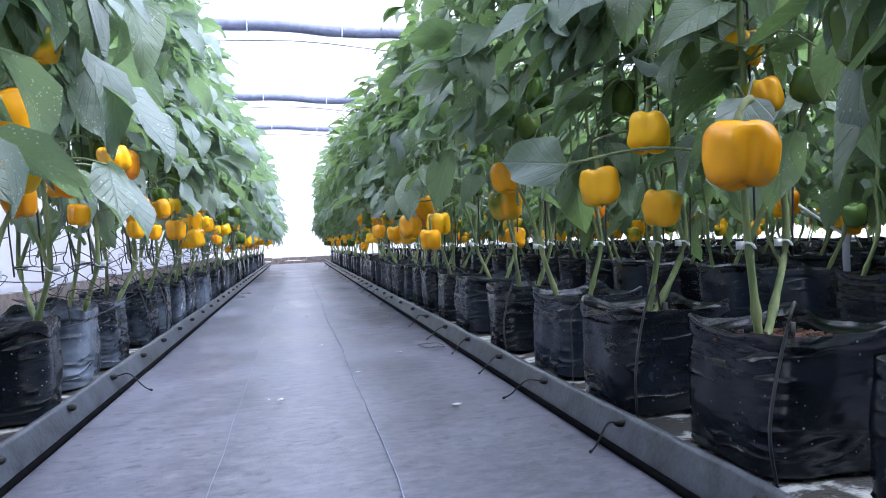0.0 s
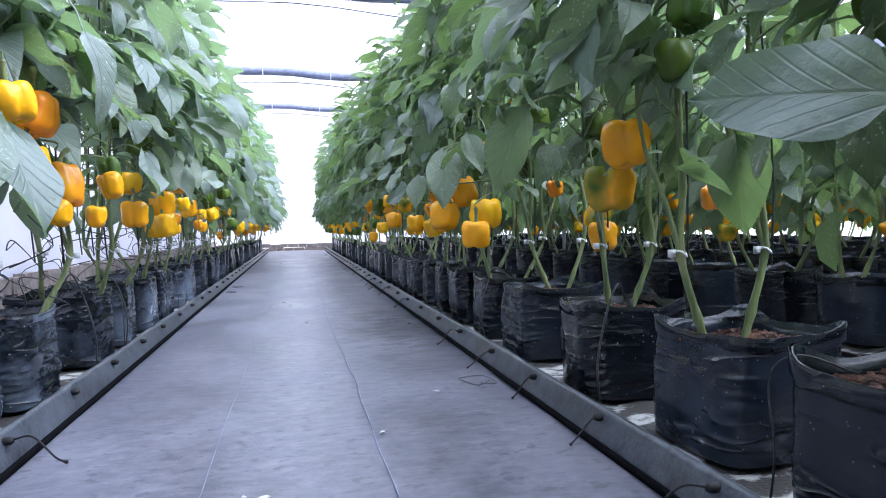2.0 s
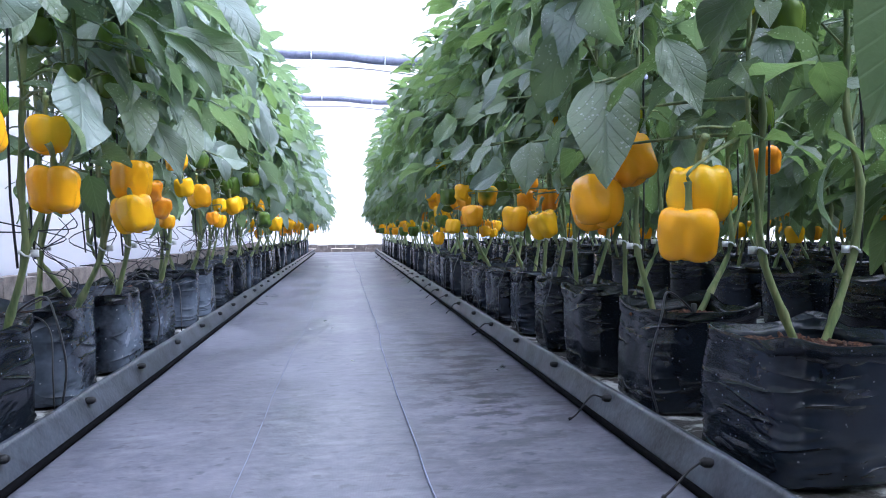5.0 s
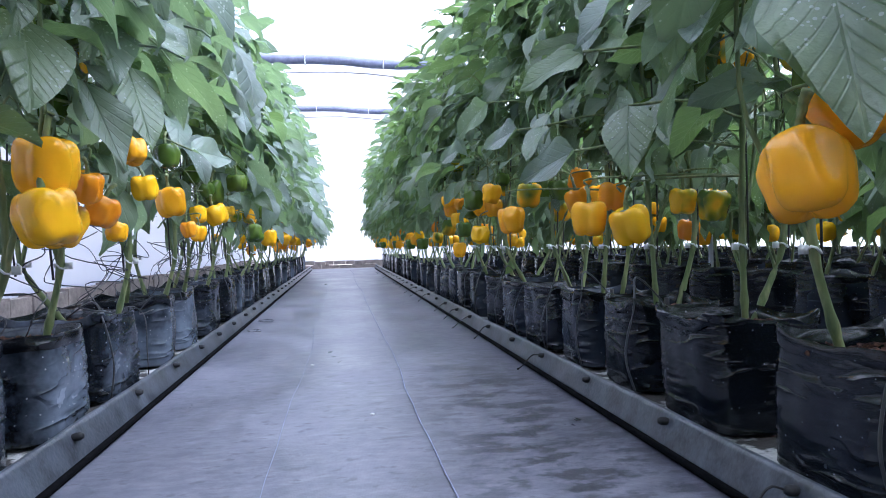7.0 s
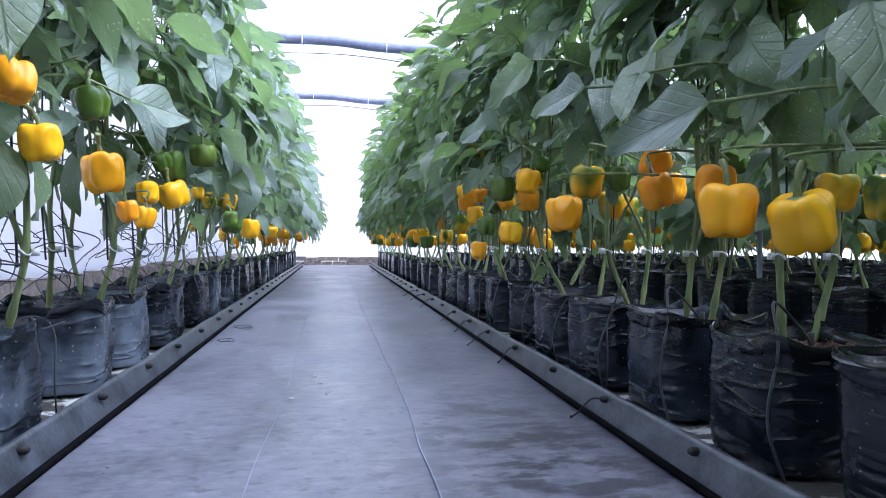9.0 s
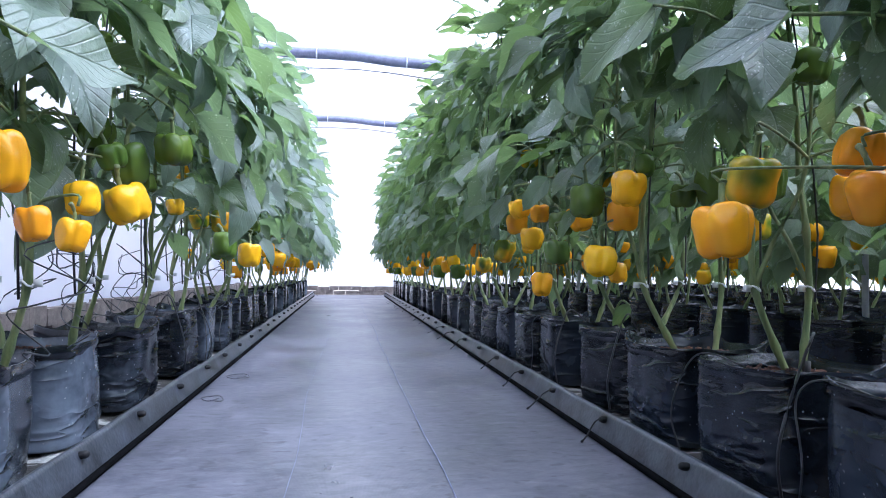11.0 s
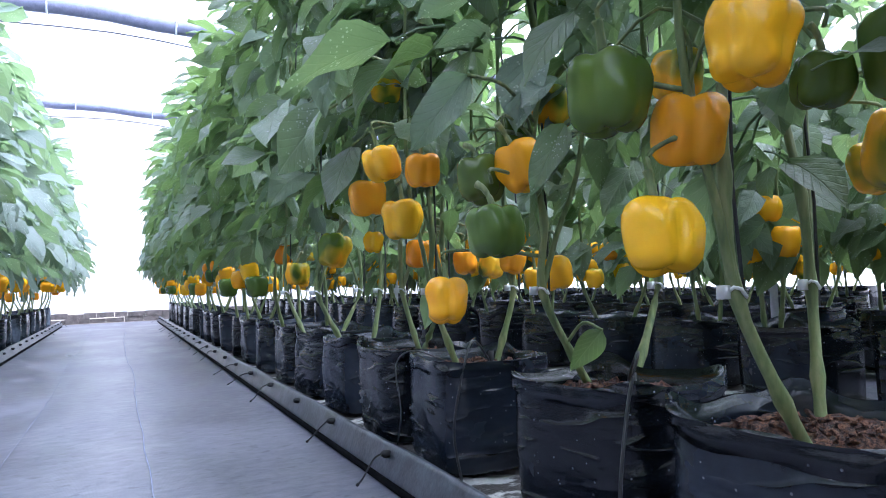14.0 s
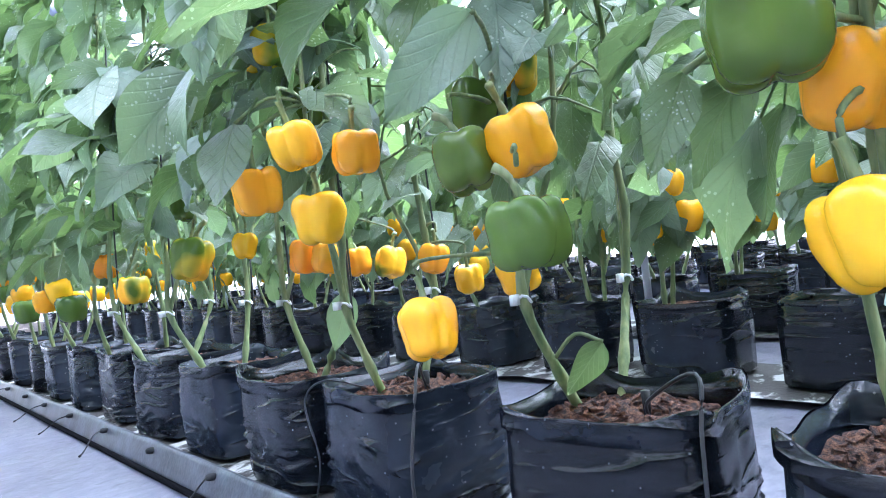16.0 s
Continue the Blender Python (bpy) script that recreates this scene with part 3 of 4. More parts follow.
# ---- grow bags ----
def bag_shape(rng, seg, rows, height=0.450, half=0.284):
    """Soft square-round bag: outer skin with sagging wrinkles, turned-over rim, inner skin."""
    sx, sy = rng.uniform(0.95, 1.03), rng.uniform(0.92, 1.0)
    o = Vector((rng.uniform(0, 50), rng.uniform(0, 50), 0))
    lean = (rng.uniform(-0.02, 0.02), rng.uniform(-0.02, 0.02))
    square = rng.uniform(3.4, 6.5)
    fine = seg > 30

    def crease(c, sn, z):
        """Sharp sagging folds that run round the bag in patches, mostly on its lower half."""
        if not fine:
            return 0.0
        where = noise.noise(o + Vector((c * 1.5, sn * 1.5, z * 4 + 20))) + 0.5 - 1.0 * z / height
        tilt = 0.10 * noise.noise(o + Vector((c * 2.0, sn * 2.0, 40)))
        n = noise.noise(o + Vector((c * 0.9, sn * 0.9, (z + tilt) * 26)))
        return max(0.0, min(1.0, where * 2.5)) * (0.052 * max(0.0, 1 - abs(n) * 5.0) - 0.014)

    def ring(t, z, r, amp):
        out = []
        for s in range(seg):
            a = 2 * math.pi * s / seg
            c, sn = math.cos(a), math.sin(a)
            q = (abs(c) ** square + abs(sn) ** square) ** (-1 / square)
            w = crease(c, sn, z) * min(1.0, t * 8) + noise.noise(o + Vector((c * 2.2, sn * 2.2, z * 5))) * amp + noise.noise(o + Vector((c * 3, sn * 3, z * 22))) * amp * 0.10
            rr = r * q * (1 + w)
            out.append((rr * c * sx + lean[0] * t, rr * sn * sy + lean[1] * t, z))
        return out

    vs, fs = [], []
    levels = [ring(0, 0.0, half * 0.965, 0.03), ring(0, 0.008, half * 0.98, 0.035)]
    for j in range(1, rows + 1):
        t = j / rows
        levels.append(ring(t, height * t, half * (0.98 + 0.03 * math.sin(math.pi * t)), 0.036))
    rim = levels[-1]
    dip = [0.013 * noise.noise(o + Vector((x * 6, y * 6, 7))) for x, y, z in rim]
    peak = [rng.uniform(0.0, 0.055) for _ in range(4)]

    def corner(x, y):
        a = math.atan2(y, x)
        return peak[int((a + math.pi) / (math.pi / 2)) % 4] * abs(math.sin(2 * a)) ** 10

    levels[-1] = [(x * (1 + corner(x, y)), y * (1 + corner(x, y)), z + d + corner(x, y)) for (x, y, z), d in zip(rim, dip)]
    levels.append([(x * 0.975, y * 0.975, z + 0.006) for x, y, z in levels[-1]])
    levels.append([(x * 0.955, y * 0.955, z - 0.05) for x, y, z in levels[rows + 1]])
    levels.append([(x * 0.92, y * 0.92, z - 0.12) for x, y, z in levels[rows + 1]])
    for lv in levels:
        vs += lv
    for j in range(len(levels) - 1):
        for s in range(seg):
            s2 = (s + 1) % seg
            fs.append((j * seg + s, j * seg + s2, (j + 1) * seg + s2, (j + 1) * seg + s))
    fs.append(tuple(range(seg))[::-1])
    top = levels[rows + 1]
    fold_v, fold_f = [], []
    band = [(1.000, 0.007), (1.007, 0.003), (1.012, -0.025), (1.010, -0.052), (1.003, -0.053)]
    for k, (g, dz) in enumerate(band):
        for s, (x, y, z) in enumerate(top):
            e = 0.012 * noise.noise(o + Vector((x * 9, y * 9, 3 + k))) if k > 1 else 0
            fold_v.append((x * (g + e * 0.5), y * (g + e * 0.5), z + dz * (1 + e * 8)))
    for k in range(len(band) - 1):
        for s in range(seg):
            s2 = (s + 1) % seg
            fold_f.append((k * seg + s2, k * seg + s, (k + 1) * seg + s, (k + 1) * seg + s2))
    return (vs, fs), (fold_v, fold_f), half * sx, half * sy


def soil_shape(rng, half, z, seg=28, rings=9):
    vs, fs = [(0, 0, z)], []
    o = Vector((rng.uniform(0, 50), 0, 0))
    for j in range(1, rings + 1):
        r = half * 0.93 * j / rings
        for s in range(seg):
            a = 2 * math.pi * s / seg
            q = (abs(math.cos(a)) ** 3.2 + abs(math.sin(a)) ** 3.2) ** (-1 / 3.2)
            x, y = r * q * math.cos(a), r * q * math.sin(a)
            vs.append((x, y, z + 0.03 * noise.noise(o + Vector((x * 7, y * 7, 0))) + 0.022 * noise.noise(o + Vector((x * 30, y * 30, 0)))))
    for s in range(seg):
        fs.append((0, 1 + s, 1 + (s + 1) % seg))
    for j in range(rings - 1):
        for s in range(seg):
            s2 = (s + 1) % seg
            fs.append((1 + j * seg + s, 1 + (j + 1) * seg + s, 1 + (j + 1) * seg + s2, 1 + j * seg + s2))
    return vs, fs


def chip_shape(rng, half, z):
    """Loose coarse peat chips, half sunk in the surface."""
    pieces = []
    for i in range(130):
        a, r = rng.uniform(0, 6.28), half * 0.92 * math.sqrt(rng.random())
        m = pose(r * math.cos(a), r * math.sin(a), z + 0.010, rng.uniform(-35, 35), rng.uniform(-35, 35), rng.uniform(0, 180))
        w = rng.uniform(0.004, 0.011)
        bv, bf = box(-w * 2.2, -w, -w * 0.6, w * 2.2, w * 0.8, w * 0.6)
        pieces.append(([m @ Vector(q) for q in bv], bf))
    return joined(*pieces)


bag_rng = random.Random(31)
BAG_DATA, FAR_DATA = {"dark": [], "sprayed": []}, {"dark": [], "sprayed": []}


def bag_set(store, count, seg, rows, soil_seg, soil_rings, chips):
    """Shapes of bags, each in both skins."""
    for i in range(count):
        skin, fold, hx, hy = bag_shape(bag_rng, seg, rows)
        soil = mesh_of("soil", *soil_shape(bag_rng, 0.258, 0.396, soil_seg, soil_rings), SOIL)
        loose = mesh_of("loose_peat", *chip_shape(bag_rng, 0.258, 0.396), SOIL, False) if chips else None
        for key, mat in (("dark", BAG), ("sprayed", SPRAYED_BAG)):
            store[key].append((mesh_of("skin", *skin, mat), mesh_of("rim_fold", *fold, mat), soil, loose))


bag_set(BAG_DATA, 8, 72, 44, 28, 9, True)
bag_set(FAR_DATA, 4, 20, 6, 12, 3, False)


def grow_bag(x, y, near, group, rng, finish="dark"):
    words = "wrinkled black plastic grow bag filled with brown coco peat" if finish == "dark" else "dusty black plastic grow bag speckled with dried spray drops"
    root = thing("grow_bag", pose(x, y, BED, 0, 0, rng.choice((0, 90, 180, 270)) + rng.gauss(0, 5)), words, "grow bag", group)
    skin, fold, soil, chips = rng.choice((BAG_DATA if near else FAR_DATA)[finish])
    part("skin", skin, root)
    part("rim_fold", fold, root)
    part("soil", soil, root, "brown chunky coco peat")
    if chips:
        tagged(part("loose_peat", chips, root), kind="stuff")
    return root


# ---- plants ----
def stem_line(rng, foot, knee, top, z0):
    """Points of one stem: slanting from the peat to its knee at the clip, then up along its string."""
    pts = [(*foot, z0), (foot[0] * 0.6 + knee[0] * 0.4, foot[1] * 0.6 + knee[1] * 0.4, z0 + 0.14), (*knee, 0.80)]
    n = 10
    for i in range(1, n + 1):
        t = i / n
        pts.append((knee[0] + (top[0] - knee[0]) * t + rng.uniform(-0.02, 0.02), knee[1] + (top[1] - knee[1]) * t + rng.uniform(-0.025, 0.025), 0.80 + (top[2] - 0.80) * t))
    return curve(pts, 4)


STEM_FEET = {}


def stems_at(y, *stems):
    """Feet and knees of the stems in the bag at y of the row beside the aisle, as (foot x, foot y, knee x, knee y)."""
    STEM_FEET[y] = stems


stems_at(1.70, (1.59, 1.76, 1.57, 1.78), (1.64, 1.80, 1.85, 1.92))
stems_at(2.53, (1.62, 2.62, 1.71, 2.64))
stems_at(3.37, (1.48, 3.36, 1.36, 3.36), (1.67, 3.42, 1.78, 3.42))
stems_at(4.30, (1.56, 4.33, 1.52, 4.33), (1.68, 4.36, 1.83, 4.36))
stems_at(5.33, (1.70, 5.48, 1.55, 5.50), (1.80, 5.48, 1.95, 5.50))
stems_at(6.19, (1.50, 6.24, 1.39, 6.24), (1.88, 6.40, 2.02, 6.44))
stems_at(6.99, (1.72, 7.11, 1.72, 7.12), (1.85, 7.18, 2.00, 7.22))
stems_at(7.74, (1.70, 7.94, 1.69, 7.95), (1.85, 7.92, 1.95, 7.95))
stems_at(8.48, (1.75, 8.55, 1.82, 8.55))
stems_at(9.19, (1.72, 9.36, 1.57, 9.38), (1.84, 9.38, 1.86, 9.42))
stems_at(9.91, (1.52, 9.90, 1.32, 9.92), (1.82, 10.06, 1.87, 10.12))
stems_at(10.65, (1.67, 10.84, 1.47, 10.86), (1.88, 10.80, 2.04, 10.88))
stems_at(11.57, (1.56, 11.68, 1.43, 11.70), (1.76, 11.70, 1.90, 11.72))
stems_at(12.23, (1.68, 12.38, 1.60, 12.45))


def plant_frame(rng, height, root, near, feet=()):
    """Stems, strings and clips of one plant; front is -x. Returns the stems' points."""
    lines = []
    z0 = BED + 0.36
    for front in (True, False):
        foot = (rng.uniform(-0.27, -0.16), rng.uniform(-0.15, 0.15)) if front else (rng.uniform(-0.05, 0.16), rng.uniform(-0.15, 0.15))
        knee = (rng.uniform(-0.38, -0.24), foot[1] + rng.uniform(-0.15, 0.15)) if front else (rng.uniform(0.02, 0.24), foot[1] + rng.uniform(-0.15, 0.15))
        if len(feet) > 1 - front:
            fx, fy, kx, ky = feet[1 - front]
            base = root.matrix_basis.translation
            foot, knee = (fx - base.x, fy - base.y), (kx - base.x, ky - base.y)
        foot = tuple(max(-0.19, min(0.19, c)) for c in foot)
        top = (knee[0] * 0.8 - 0.02 + rng.uniform(-0.08, 0.06), knee[1] + rng.uniform(-0.1, 0.1), height)
        line = stem_line(rng, foot, knee, top, z0)
        n = len(line)
        radii = [(0.0175 - 0.0105 * (i / n) ** 0.6) * (1.35 if i % 4 == 0 else 1.0) * (1.25 if i == 0 else 1.0) for i in range(n)]
        part("stem", mesh_of("stem", *tube(line, radii, 8 if near else 5), STEM), root, "woody pale green stem")
        lines.append(line)
        if near:
            at = next(p for p in line if p.z > 0.79)
            side = Vector((rng.choice((-1, 1)) * 0.16, rng.uniform(-0.16, 0.16), 0.55))
            fork = curve([at, at + side * 0.35, at + side, at + side + Vector((0.02, 0, 0.8))], 4)
            part("side_stem", mesh_of("side_stem", *tube(fork, [0.0125 - 0.006 * i / len(fork) for i in range(len(fork))], 7), STEM), root)
            lines.append(fork)
            string = [(at.x + 0.03, at.y, 0.74), (at.x + 0.045, at.y + 0.02, 1.3), (top[0] + 0.03, top[1], height - 0.5), (top[0] + 0.02, top[1], height)]
            part("string", mesh_of("string", *tube(curve(string, 3), 0.0055, 4), TUBE), root, "thin black trellis string")
            ringp = [(at.x + 0.023 * math.cos(a), at.y + 0.023 * math.sin(a), at.z + 0.012 * math.sin(2 * a)) for a in [k * math.pi / 5 for k in range(11)]]
            tab = box(at.x - 0.050, at.y - 0.007, at.z - 0.014, at.x - 0.022, at.y + 0.007, at.z + 0.016)
            part("clip", mesh_of("clip", *joined(tube(ringp, 0.0045, 5), tab), CLIP), root, "white plastic plant clip")
    return lines


STEM_LINES = {}


def stem_near(root, p, low, high):
    """The point on the plant's stems nearest to p, between two heights above it."""
    spots = [q for line in STEM_LINES[root.name] for q in line if low < q.z - p.z < high]
    return min(spots, key=lambda q: (q - p).length) if spots else p + Vector((0.1, 0, 0.1))


def bulge(z, height):
    """How far the crown hangs out over the aisle at a height: widest low down, tapering to the top."""
    t = max(0.0, min(1.0, (z - 1.2) / (height - 1.2)))
    return min(1.0, 0.25 + t / 0.20) * (1 - t) ** 0.7


def strew(rng, shapes, count, place):
    """Many leaves as one mesh; place(i) gives each one's pose."""
    vs, fs, uvs = [], [], []
    for i in range(count):
        v, f, u = rng.choice(shapes)
        m = place(i)
        o = len(vs)
        vs += [m @ Vector(q) for q in v]
        fs += [tuple(k + o for k in q) for q in f]
        uvs += u
    return vs, fs, uvs


def near_plant(x, y, yaw, height, leaves, rng, group, kinds, out, feet=()):
    root = thing("pepper_plant", pose(x, y, 0, 0, 0, yaw), "tall bell pepper plant tied to strings, with drooping leaves", "pepper plant", group)
    lines = plant_frame(rng, height, root, True, feet)
    STEM_LINES[root.name] = lines
    for i in range(leaves):
        line = rng.choice(lines)
        t = rng.random() ** 0.95
        z = 1.30 + 1.9 * t
        p = min(line, key=lambda q: abs(q.z - z)) + Vector((0, 0, rng.uniform(-0.04, 0.04)))
        if p.z < 1.22:
            continue
        skirt = i % 2 == 0
        if skirt:
            p = p + Vector((-rng.uniform(0.06, 0.22) - out * rng.random() * bulge(z, height), 0, -0.2 * rng.random() if p.z > 1.4 else 0))
        outward = 90 if skirt or rng.random() < 0.6 else rng.uniform(-180, 180)
        m = leaf_pose(rng, p, outward, 42, rng.uniform(-82, -22) if skirt else rng.uniform(-70, -5), rng.uniform(0.55, 1.2))
        part("leaf", rng.choice(LEAVES)[rng.choice(kinds)], root, "", m)

    def young(i):
        line = rng.choice(lines)
        z = 1.12 + (height - 1.05) * rng.random()
        p = min(line, key=lambda q: abs(q.z - z)) + Vector((rng.uniform(-0.12, 0.22), rng.uniform(-0.2, 0.2), rng.uniform(-0.05, 0.05)))
        return leaf_pose(rng, p, rng.uniform(-180, 180), 48, rng.uniform(-60, 40), rng.uniform(0.28, 0.75))

    def upper(i):
        line = rng.choice(lines[:1] + lines[2:3] if len(lines) > 3 else lines)
        z = 2.6 + (height - 2.6) * rng.random()
        p = min(line, key=lambda q: abs(q.z - z))
        p = Vector((p.x, p.y, z)) + Vector((-rng.uniform(0.0, 0.15) - out * rng.random() * bulge(z, height), rng.uniform(-0.25, 0.25), 0))
        return leaf_pose(rng, p, 90 if i % 3 else rng.uniform(-180, 180), 45, rng.uniform(-80, -15) if z < height - 0.3 else rng.uniform(-30, 30), rng.uniform(0.5, 1.1))

    tagged(part("young_foliage", mesh_of("young_foliage", *(lambda w: (w[0], w[1], LEAF, True, w[2]))(strew(rng, YOUNG, 70, young))), root), kind="stuff")
    tagged(part("upper_foliage", mesh_of("upper_foliage", *(lambda w: (w[0], w[1], DUSTY_HAZY_LEAF if "DDSSSSSP" == kinds else LEAF, True, w[2]))(strew(rng, YOUNG, 60, upper))), root), kind="stuff")
    twigs = []
    for i in range(46):
        line = rng.choice(lines)
        z = 1.25 + 1.8 * rng.random() ** 1.2
        p = min(line, key=lambda q: abs(q.z - z))
        a, reach = rng.uniform(0, 6.28), rng.uniform(0.10, 0.30)
        side = Vector((math.cos(a), math.sin(a), 0)) * reach
        bend = curve([p, p + side * 0.5 + Vector((0, 0, rng.uniform(0.05, 0.16))), p + side + Vector((0, 0, rng.uniform(-0.04, 0.20)))], 3)
        twigs.append(tube(bend, [0.0065 - 0.0035 * k / len(bend) for k in range(len(bend))], 4))
    tagged(part("twig_tangle", mesh_of("twig_tangle", *joined(*twigs), STEM), root, "thin green leaf stalks and twigs"), kind="stuff")
    for i in range(3):
        z = rng.uniform(1.25, 1.9)
        p = min(lines[0] if i else lines[1], key=lambda q: abs(q.z - z)) + Vector((rng.uniform(-0.12, 0.1), rng.uniform(-0.14, 0.14), 0))
        hang_pepper(rng, root, p, rng.choice("GGGT"), rng.uniform(0.6, 0.9))
    return root


def far_plant(height, leaves, rng, fruit, group, mat, out, low=1.25):
    """A plant seen from farther off: its leaves are one mesh."""
    root = thing("pepper_plant", pose(0, 0, -50), "tall bell pepper plant in a dense row, leaves drooping", "pepper plant", group)
    lines = plant_frame(rng, height, root, False)

    def hanging(i):
        line = rng.choice(lines)
        z = low + (height - low) * rng.random()
        p = min(line, key=lambda q: abs(q.z - z))
        side = i % 3 > 0
        p = Vector((p.x, p.y, z)) + Vector((rng.uniform(-0.06, 0.04) - (rng.uniform(0.02, 0.2) + out * rng.random() * bulge(z, height) if side else 0), rng.uniform(-0.3, 0.3), 0))
        return leaf_pose(rng, p, 90 if side or rng.random() < 0.5 else rng.uniform(-180, 180), 40, rng.uniform(-82, -20) if z < height - 0.3 else rng.uniform(-40, 30), rng.uniform(0.65, 1.2)) @ pose(0, 0.13, 0.03)

    vs, fs, uvs = strew(rng, ROUGH, leaves, hanging)
    tagged(part("foliage", mesh_of("foliage", vs, fs, mat, True, uvs), root), kind="stuff")
    for i in range(fruit):
        front = rng.random() < 0.7
        p = (rng.uniform(-0.62, -0.35) if front else rng.uniform(0, 0.5), rng.uniform(-0.3, 0.3), rng.uniform(0.8, 1.2))
        hang_pepper(rng, root, p, rng.choice("YYYYYOTG"), rng.uniform(0.7, 1.0), True)
    return root


# ---- rows of bags and plants ----
PITCH = 0.825
RIGHT_ROW, LEFT_ROW = 1.612, -1.645
RIGHT_BAGS = [1.70, 2.53, 3.37, 4.30, 5.33, 6.19, 6.99, 7.74, 8.48, 9.19, 9.91, 10.65, 11.57, 12.23, 13.05, 13.80]
LEFT_BAGS = [3.44, 4.24, 4.96, 6.04, 6.79, 7.54, 8.34, 9.38, 10.13, 10.98, 12.21, 13.02]
FIRST_RIGHT = RIGHT_BAGS[0]
ROW_END = 28.6


def whole_row(known):
    """The places of a row's bags: the known ones, carried on at the usual pitch both ways."""
    # unseen bags and plants behind the start, added to block light from there
    before = [known[0] - PITCH * k for k in range(9, 0, -1) if known[0] - PITCH * k > BACK + 1]
    after = [known[-1] + PITCH * k for k in range(1, 40) if known[-1] + PITCH * k < ROW_END]
    return before + known + after


row_rng = random.Random(41)
bed("bed_right", RIGHT_KERB + 0.05, RIGHT_ROW + 0.42)
bed("bed_left", LEFT_ROW - 0.42, LEFT_KERB - 0.05)

right_plants, left_plants = [], []
# every other crown takes the paler leaf, its haze and sheen in the colour
far_right = [far_plant(h, 165, row_rng, 4, "plants of the row beside the aisle", m, 0.36) for h, m in ((3.3, LEAF), (3.5, DUSTY_HAZY_LEAF), (3.2, LEAF), (3.5, DUSTY_HAZY_LEAF), (3.4, LEAF))]
for y in whole_row(RIGHT_BAGS):
    x = RIGHT_ROW + row_rng.uniform(-0.02, 0.02)
    grow_bag(x, y, -0.5 < y < 17, "bags of the row beside the aisle", row_rng)
    h = row_rng.uniform(3.15, 3.5)
    if 0.3 < y < 14.5:
        right_plants.append((y, near_plant(x, y, 0, h, 106, row_rng, "plants of the row beside the aisle", "DDDDPPSSS", 0.24, STEM_FEET.get(y, ()))))
    else:
        copy_thing(row_rng.choice(far_right), pose(x, y, 0, 0, 0, row_rng.uniform(-12, 12)))
# distant left crowns all use the pale leaf as painted haze
far_left = [far_plant(h, 165, row_rng, 4, "plants of the row along the film wall", DUSTY_HAZY_LEAF, 0.65) for h in (3.6, 3.8, 3.5, 3.8)]
for y in whole_row(LEFT_BAGS):
    x = LEFT_ROW + row_rng.uniform(-0.02, 0.02)
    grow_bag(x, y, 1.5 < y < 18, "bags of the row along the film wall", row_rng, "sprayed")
    h = row_rng.uniform(3.4, 3.75)
    if 1.8 < y < 15:
        left_plants.append((y, near_plant(x, y, 180, h, 104, row_rng, "plants of the row along the film wall", "DDSSSSSP", 0.36)))
    else:
        copy_thing(row_rng.choice(far_left), pose(x, y, 0, 0, 0, 180 + row_rng.uniform(-12, 12)))
back_plants = [far_plant(h, 150, row_rng, 4, "plants of the rows farther in", LEAF, 0.3, 1.08) for h in (3.0, 3.2, 2.9, 3.1, 3.05)]
for n, x in enumerate((3.87, 5.6, 7.8, 9.6, 11.8)):
    bed("bed_inner_%d" % (n + 1), x - 0.42, x + 0.42)
    # negative k: unseen stretch behind the camera, lengthened to hold back light
    for k in range(-6, 33):
        y = FIRST_RIGHT + 0.3 * (n % 3) + PITCH * k
        grow_bag(x + row_rng.uniform(-0.03, 0.03), y, False, "bags of the rows farther in", row_rng)
        copy_thing(row_rng.choice(back_plants), pose(x, y, 0, 0, 0, row_rng.choice((0, 180)) + row_rng.uniform(-15, 15)))
for spare in far_right + far_left + back_plants:
    for o in (*spare.children_recursive, spare):
        bpy.data.objects.remove(o)

fruit_rng = random.Random(51)
hung = []


def fruit(x, y, z, kind, size):
    """One pepper of the rows beside the aisle, hung on the plant nearest to it."""
    row, yaw, x0 = (right_plants, 0, RIGHT_ROW) if x > 0 else (left_plants, 180, LEFT_ROW)
    plant = min(row, key=lambda p: abs(p[0] - y))[1]
    inv = plant.matrix_basis.inverted()
    hung.append(Vector((x, y, z)))
    ob = hang_pepper(fruit_rng, plant, inv @ Vector((x, y, z)), kind, size)
    top = ob.matrix_basis @ Vector((0, 0, 0.09))
    stem = stem_near(plant, top, 0.0, 0.3)
    bend = curve([top, top + Vector((0, 0, 0.04)), top.lerp(stem, 0.55) + Vector((0, 0, 0.03)), stem], 4)
    part("fruit_branch", mesh_of("fruit_branch", *tube(bend, [0.0055] * 8 + [0.0075] * 5, 6), STEM), plant)


fruit(1.25, 1.40, 1.07, "Y", 1.12)
fruit(1.15, 2.12, 1.04, "Y", 0.91)
fruit(1.30, 2.01, 1.24, "Y", 0.90)
fruit(1.40, 2.09, 0.95, "T", 0.83)
fruit(1.20, 3.47, 1.21, "Y", 1.02)
fruit(1.30, 3.79, 1.06, "T", 1.18)
fruit(1.14, 5.24, 0.98, "Y", 1.09)
fruit(1.05, 5.15, 0.85, "Y", 0.97)
fruit(1.14, 5.76, 1.15, "Y", 1.06)
fruit(2.29, 4.49, 1.05, "O", 0.70)
fruit(1.56, 4.48, 0.94, "T", 0.80)
fruit(1.56, 4.41, 0.84, "Y", 0.83)
fruit(1.98, 6.09, 1.20, "O", 0.71)
fruit(0.97, 5.73, 0.97, "Y", 1.14)
fruit(1.07, 7.36, 0.94, "Y", 0.90)
fruit(1.22, 7.21, 0.90, "Y", 0.95)
